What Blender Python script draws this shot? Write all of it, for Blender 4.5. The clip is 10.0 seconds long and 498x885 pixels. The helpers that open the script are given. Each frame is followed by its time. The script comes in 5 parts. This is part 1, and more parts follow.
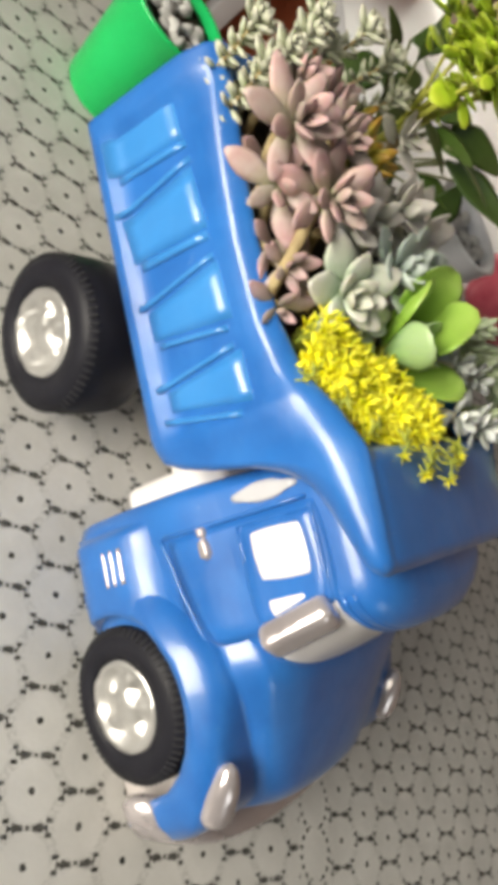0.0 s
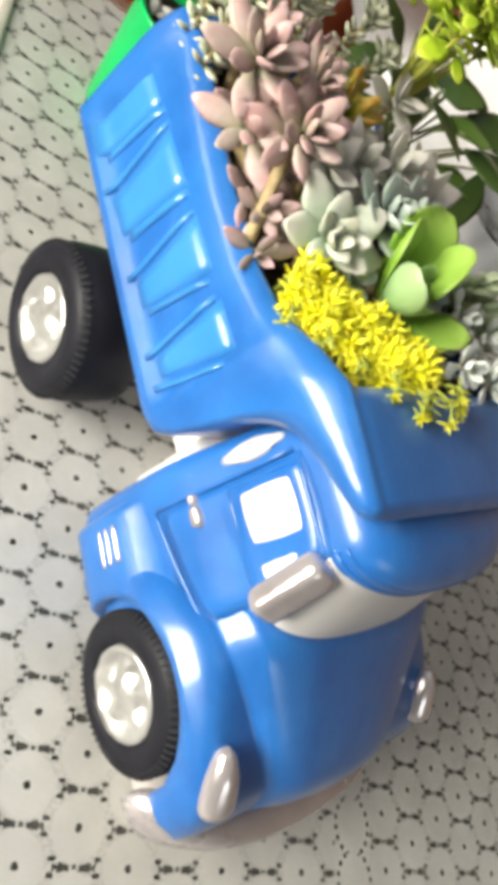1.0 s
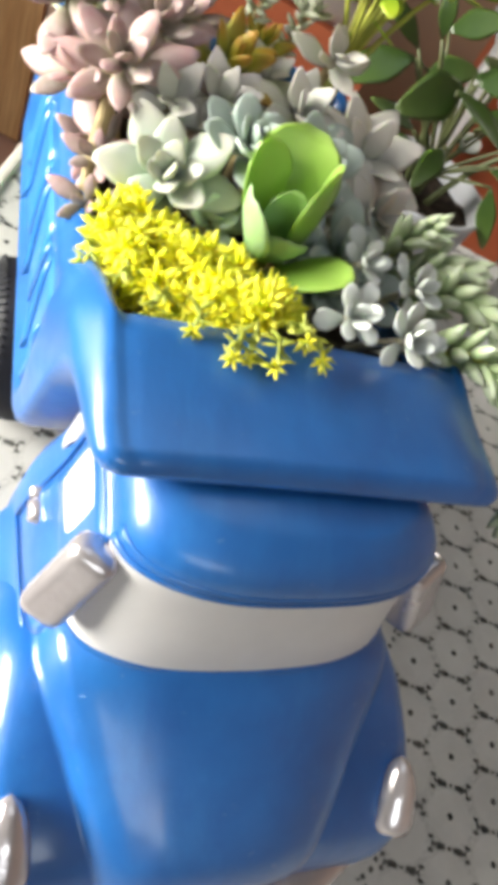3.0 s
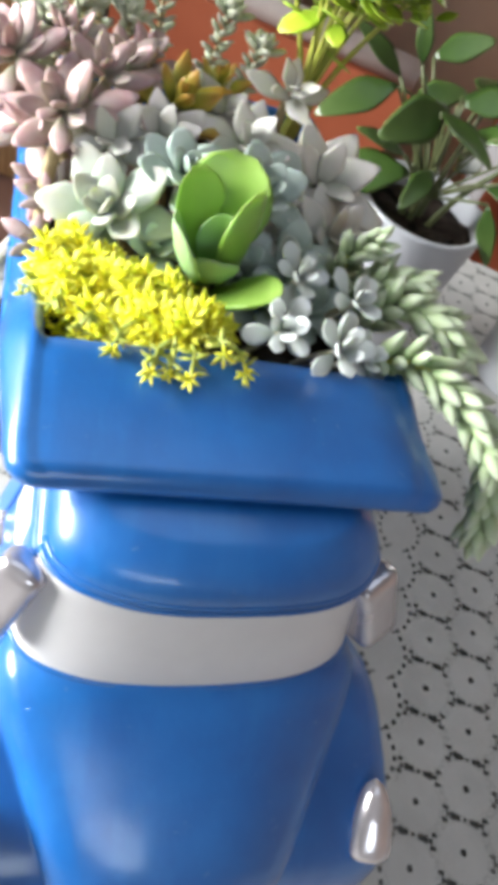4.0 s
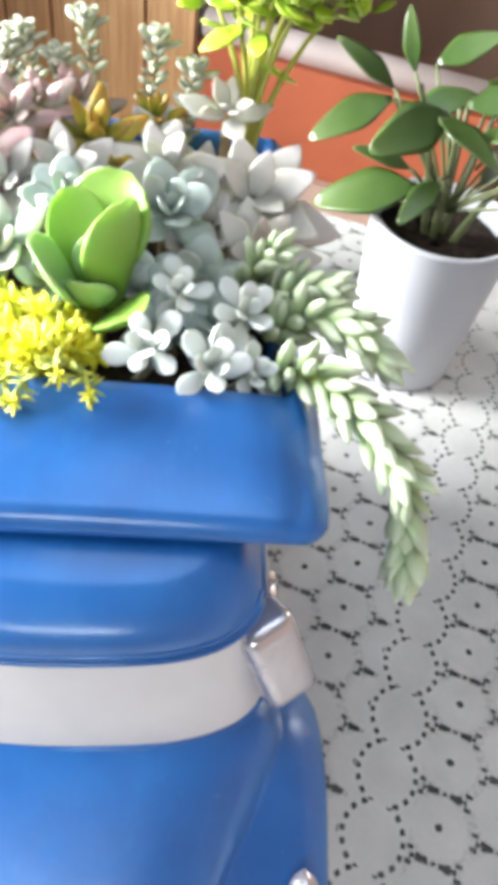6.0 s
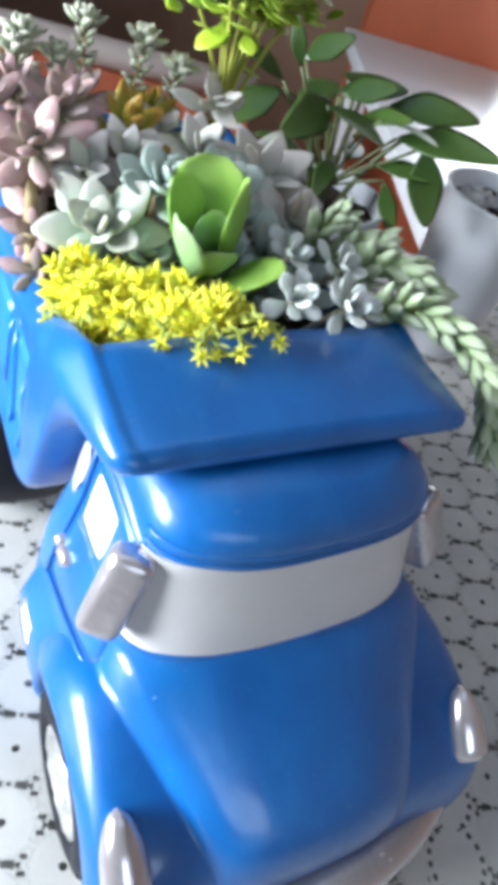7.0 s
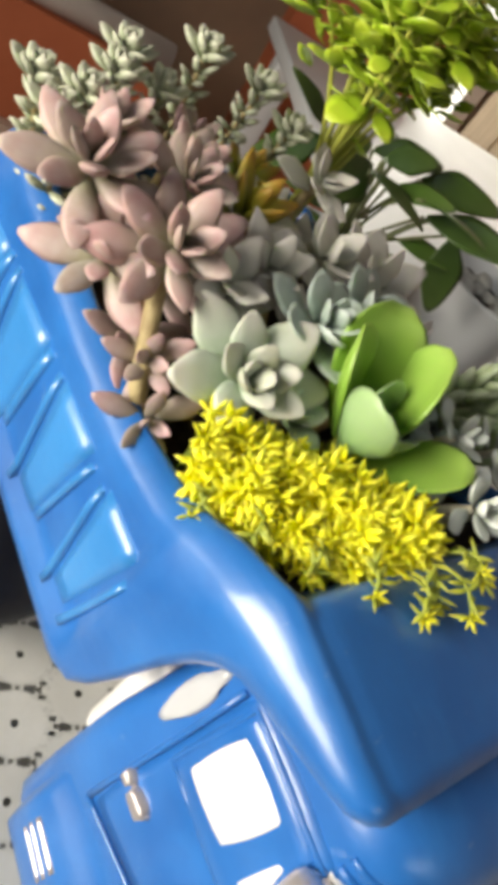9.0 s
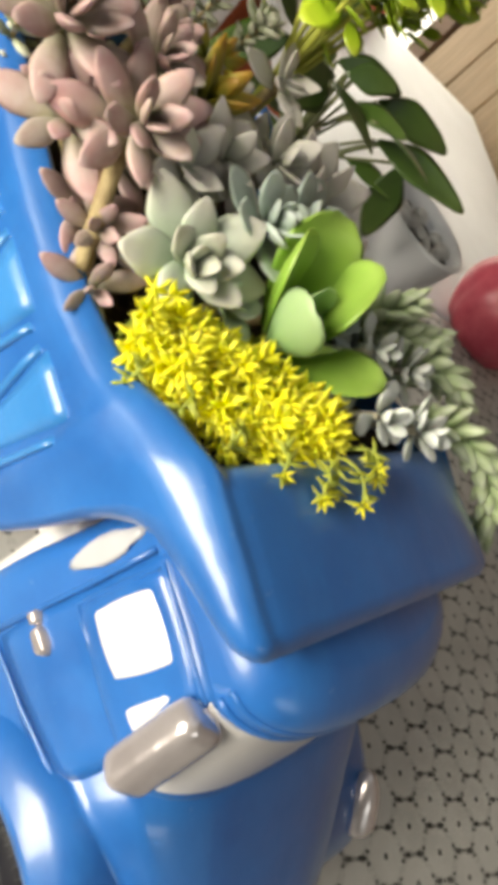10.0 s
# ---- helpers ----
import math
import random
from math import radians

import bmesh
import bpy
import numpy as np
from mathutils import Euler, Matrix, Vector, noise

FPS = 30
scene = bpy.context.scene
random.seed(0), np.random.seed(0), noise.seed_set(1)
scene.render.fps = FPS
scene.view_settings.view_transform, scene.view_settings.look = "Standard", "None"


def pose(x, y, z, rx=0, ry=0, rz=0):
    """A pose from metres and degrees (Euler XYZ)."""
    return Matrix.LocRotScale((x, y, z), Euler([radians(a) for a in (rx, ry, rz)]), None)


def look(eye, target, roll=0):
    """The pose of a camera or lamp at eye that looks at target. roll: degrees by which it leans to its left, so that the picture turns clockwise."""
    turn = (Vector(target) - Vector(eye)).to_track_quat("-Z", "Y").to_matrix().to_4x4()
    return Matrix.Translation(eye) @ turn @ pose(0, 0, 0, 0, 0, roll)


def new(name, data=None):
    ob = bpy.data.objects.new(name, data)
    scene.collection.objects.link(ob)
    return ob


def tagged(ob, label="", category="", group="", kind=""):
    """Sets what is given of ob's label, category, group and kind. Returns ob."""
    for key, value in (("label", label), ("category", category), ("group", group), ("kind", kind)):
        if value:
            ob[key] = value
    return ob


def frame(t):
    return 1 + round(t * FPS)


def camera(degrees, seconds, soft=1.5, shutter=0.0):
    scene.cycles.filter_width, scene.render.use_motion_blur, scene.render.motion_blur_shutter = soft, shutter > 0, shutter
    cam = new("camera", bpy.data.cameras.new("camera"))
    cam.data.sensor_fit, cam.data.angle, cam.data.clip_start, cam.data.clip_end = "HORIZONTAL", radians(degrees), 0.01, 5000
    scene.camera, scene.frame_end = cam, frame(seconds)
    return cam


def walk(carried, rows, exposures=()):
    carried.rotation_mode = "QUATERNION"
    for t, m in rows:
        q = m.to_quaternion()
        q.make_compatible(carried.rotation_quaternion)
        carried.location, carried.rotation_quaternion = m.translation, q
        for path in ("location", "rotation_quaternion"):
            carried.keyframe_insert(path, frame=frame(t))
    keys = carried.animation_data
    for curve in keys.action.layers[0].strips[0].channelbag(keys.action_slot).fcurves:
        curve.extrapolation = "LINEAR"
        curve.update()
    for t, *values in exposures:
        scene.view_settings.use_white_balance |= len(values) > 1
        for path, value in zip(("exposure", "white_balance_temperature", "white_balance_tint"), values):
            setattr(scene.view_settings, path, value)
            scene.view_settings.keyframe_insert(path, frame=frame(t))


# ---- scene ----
cam = camera(38.4, 10.0, soft=7.5)
PATH = [
    (0.0, -0.3551, 0.0152, 0.3899, 26.46, -46.80, -21.79),
    (0.5, -0.3441, -0.0240, 0.3941, 32.28, -43.46, -23.59),
    (1.0, -0.3140, -0.0411, 0.3897, 30.71, -40.60, -20.64),
    (1.5, -0.2544, -0.0532, 0.3879, 30.00, -35.36, -16.07),
    (2.0, -0.2064, -0.0587, 0.3916, 29.21, -30.57, -12.96),
    (2.5, -0.1709, -0.0707, 0.3983, 32.14, -26.23, -12.34),
    (3.0, -0.1291, -0.1118, 0.4055, 34.72, -24.21, -8.89),
    (3.2, -0.1060, -0.1303, 0.4154, 35.49, -20.45, -7.77),
    (4.3, -0.0562, -0.1328, 0.4264, 38.42, -16.21, -6.13),
    (4.5, -0.0288, -0.1368, 0.4298, 39.33, -14.26, -4.18),
    (5.0, 0.0253, -0.1325, 0.4312, 41.21, -8.33, -2.00),
    (5.2, 0.0414, -0.1320, 0.4296, 41.09, -5.93, -1.54),
    (6.3, 0.0163, -0.1299, 0.4068, 40.96, -7.74, -1.41),
    (6.5, -0.0247, -0.1383, 0.4029, 40.89, -10.28, -5.86),
    (7.0, -0.1457, -0.1497, 0.4073, 44.50, -14.95, -23.49),
    (7.5, -0.1945, -0.1378, 0.3993, 42.62, -23.38, -22.34),
    (8.0, -0.1993, -0.1064, 0.3854, 43.54, -23.57, -23.34),
    (8.5, -0.2036, -0.0463, 0.3723, 42.37, -28.35, -24.48),
    (9.0, -0.2093, 0.0144, 0.3680, 43.54, -31.26, -29.37),
    (9.5, -0.1999, 0.0137, 0.3587, 37.66, -36.04, -25.91),
    (10.0, -0.2266, 0.0020, 0.3703, 35.46, -41.77, -27.62),
]
EXPOSURES = [(0.0, 0.08, 7300, 6), (0.5, 0.36, 7100, 6), (1.0, 0.50, 7100, 4), (2.0, 0.52, 7200, 6), (2.5, 0.78, 7200, 6), (3.0, 1.06, 6800, 4), (4.5, 1.45, 6100, 6), (5.0, 1.92, 6200, 6), (6.5, 2.18, 5900, 6), (7.0, 0.94, 5600, 4), (7.5, 0.78, 5700, 4), (8.5, 0.26, 6600, 2), (9.0, 0.13, 7300, 4), (10.0, 0.20, 7600, 4)]
walk(cam, [(t, pose(*p)) for t, *p in PATH], EXPOSURES)

# ---- light ----
CLOTH = 21.7                      # degrees by which the room and the cloth are turned from the truck
ROOM = pose(0, 0, 0, 0, 0, -CLOTH)
FLOOR = -0.75
world = bpy.data.worlds.new("World")
scene.world = world
world.use_nodes = True
wn = world.node_tree.nodes
sky = wn.new("ShaderNodeTexSky")
sky.sky_type, sky.sun_disc = "NISHITA", False
sky.sun_elevation, sky.sun_rotation = radians(48), radians(-100)
world.node_tree.links.new(sky.outputs[0], wn["Background"].inputs[0])
wn["Background"].inputs[1].default_value = 0.05


def area_lamp(name, m, sx, sy, watts, colour):
    data = bpy.data.lights.new(name, "AREA")
    data.shape, data.size, data.size_y, data.energy, data.color = "RECTANGLE", sx, sy, watts, colour
    ob = new(name, data)
    ob.matrix_world = m
    return ob


# daylight in the west and south window openings, and two added lamps
west_lamp = area_lamp("window_daylight", ROOM @ look((-1.42, -0.20, 0.50), (0.1, 0.07, 0.10)), 1.0, 0.62, 16.5, (1.0, 0.97, 0.93))
west_lamp.data.spread = radians(110)
area_lamp("window_daylight", ROOM @ look((0.50, -1.94, 1.10), (0.05, 0.0, 0.15)), 0.9, 0.5, 3.9, (0.90, 0.95, 1.0))
# added overhead source, unseen, for a pale sheen on the canopy
area_lamp("skylight_daylight", ROOM @ look((0.0, 0.25, 1.78), (0.0, 0.25, 0.0)), 1.0, 1.0, 1.5, (0.88, 0.94, 1.0))
# added fill: a narrow beam that brightens the white side table
table_fill = area_lamp("window_daylight", ROOM @ look((1.0, 2.2, 0.7), (0.80, 1.25, 0.0)), 0.45, 0.7, 1.5, (1.0, 0.98, 0.94))
table_fill.data.spread = radians(28)


# ---- materials ----
class Nodes:
    """A node material with short calls."""

    def __init__(self, name):
        self.mat = bpy.data.materials.new(name)
        self.mat.use_nodes = True
        self.tree = self.mat.node_tree
        self.bsdf = self.tree.nodes["Principled BSDF"]
        self.coord = self.tree.nodes.new("ShaderNodeTexCoord")

    def put(self, socket, value):
        if isinstance(value, bpy.types.NodeSocket):
            self.tree.links.new(value, socket)
        elif isinstance(value, tuple) and len(value) == 3 and socket.type == "RGBA":
            socket.default_value = (*value, 1)
        else:
            socket.default_value = value

    def set(self, **values):
        for key, value in values.items():
            self.put(self.bsdf.inputs[key.replace("_", " ").title().replace("Ior", "IOR")], value)

    def math(self, op, a, b=0.0, c=0.0):
        n = self.tree.nodes.new("ShaderNodeMath")
        n.operation = op
        for i, v in enumerate((a, b, c)):
            self.put(n.inputs[i], v)
        return n.outputs[0]

    def noise(self, scale, detail=3.0, rough=0.55, coord=None, stretch=None):
        n = self.tree.nodes.new("ShaderNodeTexNoise")
        n.inputs["Scale"].default_value, n.inputs["Detail"].default_value, n.inputs["Roughness"].default_value = scale, detail, rough
        src = coord or self.coord.outputs["Object"]
        if stretch:
            m = self.tree.nodes.new("ShaderNodeMapping")
            m.inputs["Scale"].default_value = stretch
            self.tree.links.new(src, m.inputs[0])
            src = m.outputs[0]
        self.tree.links.new(src, n.inputs[0])
        return n.outputs[0]

    def ramp(self, value, *stops):
        n = self.tree.nodes.new("ShaderNodeValToRGB")
        el = n.color_ramp.elements
        while len(el) < len(stops):
            el.new(0.5)
        for e, (p, colour) in zip(el, stops):
            e.position, e.color = p, (*colour, 1) if isinstance(colour, tuple) else (colour, colour, colour, 1)
        self.put(n.inputs[0], value)
        return n.outputs[0]

    def mix(self, factor, a, b, blend="MIX"):
        n = self.tree.nodes.new("ShaderNodeMix")
        n.data_type, n.blend_type = "RGBA", blend
        self.put(n.inputs[0], factor)
        self.put(n.inputs[6], a)
        self.put(n.inputs[7], b)
        return n.outputs[2]

    def bump(self, height, strength, distance=0.001):
        n = self.tree.nodes.new("ShaderNodeBump")
        n.inputs["Strength"].default_value, n.inputs["Distance"].default_value = strength, distance
        self.put(n.inputs["Height"], height)
        self.tree.links.new(n.outputs[0], self.bsdf.inputs["Normal"])

    def axis(self, which, source="Generated"):
        n = self.tree.nodes.new("ShaderNodeSeparateXYZ")
        self.tree.links.new(self.coord.outputs[source], n.inputs[0])
        return n.outputs[which]

    def random(self):
        return self.tree.nodes.new("ShaderNodeObjectInfo").outputs["Random"]


def painted(name, a, b, rough=0.42, coat=0.6, scale=26.0, bump=0.12, metal=0.0, worn=None, spec=0.5, sheen=0.0):
    """Brushed paint on ceramic: two tones, brush streaks and a little relief."""
    n = Nodes(name)
    big, streak = n.noise(scale, 4.0), n.noise(90.0, 3.0, 0.6, stretch=(1.0, 0.25, 1.0))
    colour = n.mix(n.ramp(big, (0.3, 0.0), (0.7, 1.0)), a, b)
    if worn:
        brush = n.noise(34.0, 5.0, 0.65, stretch=(1.0, 0.3, 0.5))
        colour = n.mix(n.math("MULTIPLY", n.ramp(brush, (0.52, 0.0), (0.74, 1.0)), 0.5), colour, worn)
        colour = n.mix(n.math("MULTIPLY", n.ramp(n.noise(150.0, 4.0, 0.7), (0.66, 0.0), (0.74, 1.0)), 0.35), colour, tuple(v * 0.6 + 0.18 for v in worn))
    n.set(base_color=colour, metallic=metal)
    n.put(n.bsdf.inputs["Roughness"], n.ramp(n.noise(45.0, 4.0), (0.3, max(rough - 0.07, 0.02)), (0.75, rough + 0.1)))
    n.put(n.bsdf.inputs["Specular IOR Level"], spec)
    n.put(n.bsdf.inputs["Coat Weight"], coat)
    n.put(n.bsdf.inputs["Coat Roughness"], n.ramp(n.noise(30.0, 3.0), (0.35, 0.10), (0.65, 0.24)))
    if sheen:
        n.put(n.bsdf.inputs["Sheen Weight"], sheen)
        n.put(n.bsdf.inputs["Sheen Roughness"], 0.45)
    n.bump(n.math("ADD", streak, n.math("ADD", n.noise(22.0, 2.0), n.math("MULTIPLY", n.noise(75.0, 3.0), 0.6))), bump, 0.0013)
    return n.mat


def plain(name, a, b, rough=0.6, scale=30.0, bump=0.2, distance=0.001, spec=0.5, metal=0.0):
    n = Nodes(name)
    n.set(base_color=n.mix(n.ramp(n.noise(scale, 5.0), (0.3, 0.0), (0.7, 1.0)), a, b), roughness=rough, metallic=metal)
    n.put(n.bsdf.inputs["Specular IOR Level"], spec)
    n.bump(n.noise(scale * 4, 4.0), bump, distance)
    return n.mat


def leafy(name, base, middle, tip, rough=0.5, vary=0.25, through_light=0.0, bloom=0.0, other=None):
    """A leaf: colour from its base to its tip, mottling, and a shift from leaf to leaf."""
    n = Nodes(name)
    along = n.math("ADD", n.axis(0), n.math("MULTIPLY", n.math("SUBTRACT", n.noise(60.0), 0.5), 0.5))
    colour = n.ramp(along, (0.08, base), (0.5, middle), (0.95, tip))
    shade = n.ramp(n.random(), (0.0, 1.0 - vary), (1.0, 1.0))
    if other:
        swap = n.math("FRACT", n.math("MULTIPLY", n.random(), 7.3))
        colour = n.mix(n.math("MULTIPLY", n.math("MULTIPLY", swap, swap), 0.6), colour, other)
    colour = n.mix(1.0, colour, shade, "MULTIPLY")
    if bloom:
        dust = n.ramp(n.noise(120.0, 4.0), (0.42, 0.0), (0.7, bloom))
        colour = n.mix(dust, colour, (0.62, 0.66, 0.64))
    n.set(base_color=colour, roughness=rough)
    if through_light:
        n.put(n.bsdf.inputs["Subsurface Weight"], through_light)
        n.bsdf.inputs["Subsurface Radius"].default_value = (0.004, 0.006, 0.002)
        n.bsdf.inputs["Subsurface Scale"].default_value = 1.0
    n.bump(n.noise(180.0, 3.0), 0.12, 0.0006)
    return n.mat


BLUE = painted("blue_glaze", (0.008, 0.098, 0.36), (0.014, 0.142, 0.47), bump=0.24, worn=(0.030, 0.19, 0.54), sheen=0.05)
SKYBLUE = painted("light_blue_glaze", (0.022, 0.180, 0.49), (0.032, 0.225, 0.58), bump=0.24, worn=(0.06, 0.27, 0.62), sheen=0.05)
WHITE = painted("white_paint", (0.68, 0.65, 0.65), (0.76, 0.73, 0.73), 0.35, 0.25)
SILVER = painted("silver_paint", (0.53, 0.48, 0.50), (0.66, 0.61, 0.63), 0.22, 0.35, metal=0.62, bump=0.45)
CHROME = painted("hub_silver", (0.50, 0.49, 0.48), (0.66, 0.65, 0.64), 0.34, 0.2, metal=0.75, bump=0.45)
BLACK = painted("black_paint", (0.008, 0.008, 0.012), (0.014, 0.014, 0.020), 0.55, 0.04, bump=0.3, spec=0.18)
RUBBER = painted("worn_black_paint", (0.020, 0.020, 0.024), (0.040, 0.040, 0.044), 0.55, 0.04, bump=0.3, spec=0.2)
PEARL = painted("pearl_paint", (0.40, 0.40, 0.43), (0.50, 0.50, 0.53), 0.3, 0.3)
GREY = painted("grey_paint", (0.42, 0.38, 0.37), (0.52, 0.48, 0.47), 0.4, 0.2)
SOIL = plain("soil", (0.022, 0.015, 0.011), (0.075, 0.052, 0.038), 0.95, 160.0, 1.0, 0.004, 0.2)
PINKLEAF = leafy("pink_leaf", (0.40, 0.36, 0.24), (0.56, 0.36, 0.34), (0.62, 0.34, 0.35), 0.5, 0.4, 0.08, 0.22, (0.40, 0.37, 0.30))
MAUVELEAF = leafy("mauve_leaf", (0.36, 0.30, 0.24), (0.48, 0.31, 0.31), (0.52, 0.29, 0.31), 0.5, 0.4, 0.06, 0.15, (0.36, 0.34, 0.27))
GHOSTLEAF = leafy("ghost_leaf", (0.45, 0.45, 0.39), (0.66, 0.62, 0.57), (0.80, 0.73, 0.70), 0.5, 0.3, 0.08, 0.15, (0.52, 0.52, 0.47))
PALELEAF = leafy("pale_leaf", (0.30, 0.40, 0.27), (0.49, 0.56, 0.45), (0.65, 0.62, 0.55), 0.5, 0.25, 0.08, 0.25, (0.50, 0.50, 0.38))
BLUELEAF = leafy("blue_grey_leaf", (0.28, 0.36, 0.31), (0.40, 0.49, 0.44), (0.50, 0.57, 0.53), 0.5, 0.25, 0.05, 0.3)
SILVERLEAF = leafy("silver_leaf", (0.48, 0.52, 0.47), (0.70, 0.73, 0.69), (0.84, 0.86, 0.84), 0.5, 0.25, 0.05, 0.5)
KALLEAF = leafy("bright_leaf", (0.18, 0.34, 0.05), (0.24, 0.43, 0.06), (0.33, 0.50, 0.10), 0.4, 0.25, 0.15)
KALPALE = leafy("pale_green_leaf", (0.20, 0.36, 0.13), (0.29, 0.45, 0.20), (0.36, 0.50, 0.25), 0.45, 0.2, 0.15)
YELLOW = leafy("yellow_petal", (0.76, 0.77, 0.04), (0.95, 0.90, 0.03), (0.97, 0.92, 0.08), 0.5, 0.12, 0.35)
LIMEGREEN = leafy("lime_stem_leaf", (0.26, 0.32, 0.04), (0.42, 0.46, 0.06), (0.50, 0.50, 0.07), 0.5, 0.3, 0.1)
BURROLEAF = leafy("burro_leaf", (0.32, 0.43, 0.20), (0.50, 0.60, 0.34), (0.64, 0.71, 0.50), 0.5, 0.3, 0.1, 0.15)
AMBERLEAF = leafy("amber_leaf", (0.28, 0.32, 0.05), (0.54, 0.48, 0.06), (0.58, 0.32, 0.05), 0.45, 0.35, 0.1)
TINYLEAF = leafy("small_pale_leaf", (0.34, 0.38, 0.24), (0.52, 0.55, 0.41), (0.62, 0.61, 0.50), 0.5, 0.3, 0.05)
DARKLEAF = leafy("dark_leaf", (0.042, 0.082, 0.016), (0.062, 0.112, 0.022), (0.105, 0.165, 0.042), 0.32, 0.5, 0.05)
FRESHLEAF = leafy("fresh_leaf", (0.30, 0.44, 0.03), (0.42, 0.58, 0.04), (0.54, 0.66, 0.06), 0.42, 0.45, 0.15)
STEM = plain("stem_bark", (0.30, 0.22, 0.11), (0.48, 0.38, 0.20), 0.7, 150.0, 0.5)
PALESTEM = plain("pale_stem", (0.52, 0.47, 0.36), (0.66, 0.61, 0.50), 0.6, 150.0, 0.4)
GREENSTEM = plain("green_stem", (0.34, 0.37, 0.05), (0.47, 0.46, 0.09), 0.5, 100.0, 0.2)
STALK = plain("dull_green_stalk", (0.075, 0.09, 0.032), (0.12, 0.13, 0.05), 0.5, 100.0, 0.2)
# white plastic of the pot in shade: the shade is put into the colour
SHADEDPLASTIC = plain("shaded_white_plastic", (0.43, 0.43, 0.46), (0.49, 0.49, 0.52), 0.35, 8.0, 0.04)
WHITEPLASTIC = plain("white_plastic", (0.64, 0.64, 0.67), (0.71, 0.71, 0.74), 0.35, 8.0, 0.04)
GREENPLASTIC = plain("green_plastic", (0.0, 0.42, 0.10), (0.005, 0.50, 0.14), 0.3, 12.0, 0.04)
REDPOT = plain("red_glaze", (0.50, 0.06, 0.10), (0.64, 0.12, 0.17), 0.35, 40.0, 0.25)
STONE = plain("pebble", (0.35, 0.34, 0.33), (0.75, 0.74, 0.72), 0.7, 40.0, 0.3)
DARKWOOD = plain("dark_table", (0.11, 0.105, 0.10), (0.15, 0.145, 0.135), 0.7, 20.0, 0.2)
WALLPAINT = plain("wall_paint", (0.16, 0.145, 0.13), (0.20, 0.185, 0.16), 0.8, 5.0, 0.15)
CEILINGPAINT = plain("ceiling_paint", (0.30, 0.29, 0.28), (0.36, 0.35, 0.34), 0.8, 5.0, 0.15)
BROWNWALL = plain("brown_wall", (0.23, 0.16, 0.12), (0.32, 0.22, 0.16), 0.7, 4.0, 0.15)
ORANGE = plain("terracotta_paint", (0.36, 0.09, 0.04), (0.44, 0.12, 0.055), 0.5, 6.0, 0.12)
COPING = plain("pale_plaster", (0.42, 0.35, 0.33), (0.50, 0.43, 0.40), 0.6, 12.0, 0.2)
PLINTH = plain("dusty_pink_paint", (0.44, 0.30, 0.24), (0.52, 0.37, 0.30), 0.6, 6.0, 0.12)
TRIM = plain("cloth_hem", (0.72, 0.66, 0.60), (0.80, 0.74, 0.68), 0.6, 60.0, 0.3)


def wood_material(name, a, b):
    n = Nodes(name)
    grain = n.noise(14.0, 5.0, 0.6, stretch=(6.0, 6.0, 0.35))
    fine = n.noise(70.0, 3.0, 0.6, stretch=(5.0, 5.0, 0.12))
    colour = n.mix(n.ramp(grain, (0.35, 0.0), (0.65, 1.0)), a, b)
    colour = n.mix(n.math("MULTIPLY", n.ramp(fine, (0.4, 0.0), (0.62, 1.0)), 0.35), colour, tuple(v * 0.45 for v in a))
    n.set(base_color=colour, roughness=0.45)
    n.bump(fine, 0.2, 0.001)
    return n.mat


WOOD = wood_material("plank_wood", (0.48, 0.26, 0.11), (0.66, 0.42, 0.21))
PALEWOOD = wood_material("pale_plank_wood", (0.58, 0.41, 0.24), (0.72, 0.55, 0.36))


def tile_material():
    n = Nodes("floor_tile")
    n.set(base_color=n.mix(n.ramp(n.noise(6.0, 5.0), (0.3, 0.0), (0.7, 1.0)), (0.36, 0.20, 0.16), (0.46, 0.27, 0.21)), roughness=0.28)
    n.bump(n.noise(30.0), 0.08)
    return n.mat


FLOORTILE = tile_material()

PITCH = 0.0366                    # from one lace disc to the next


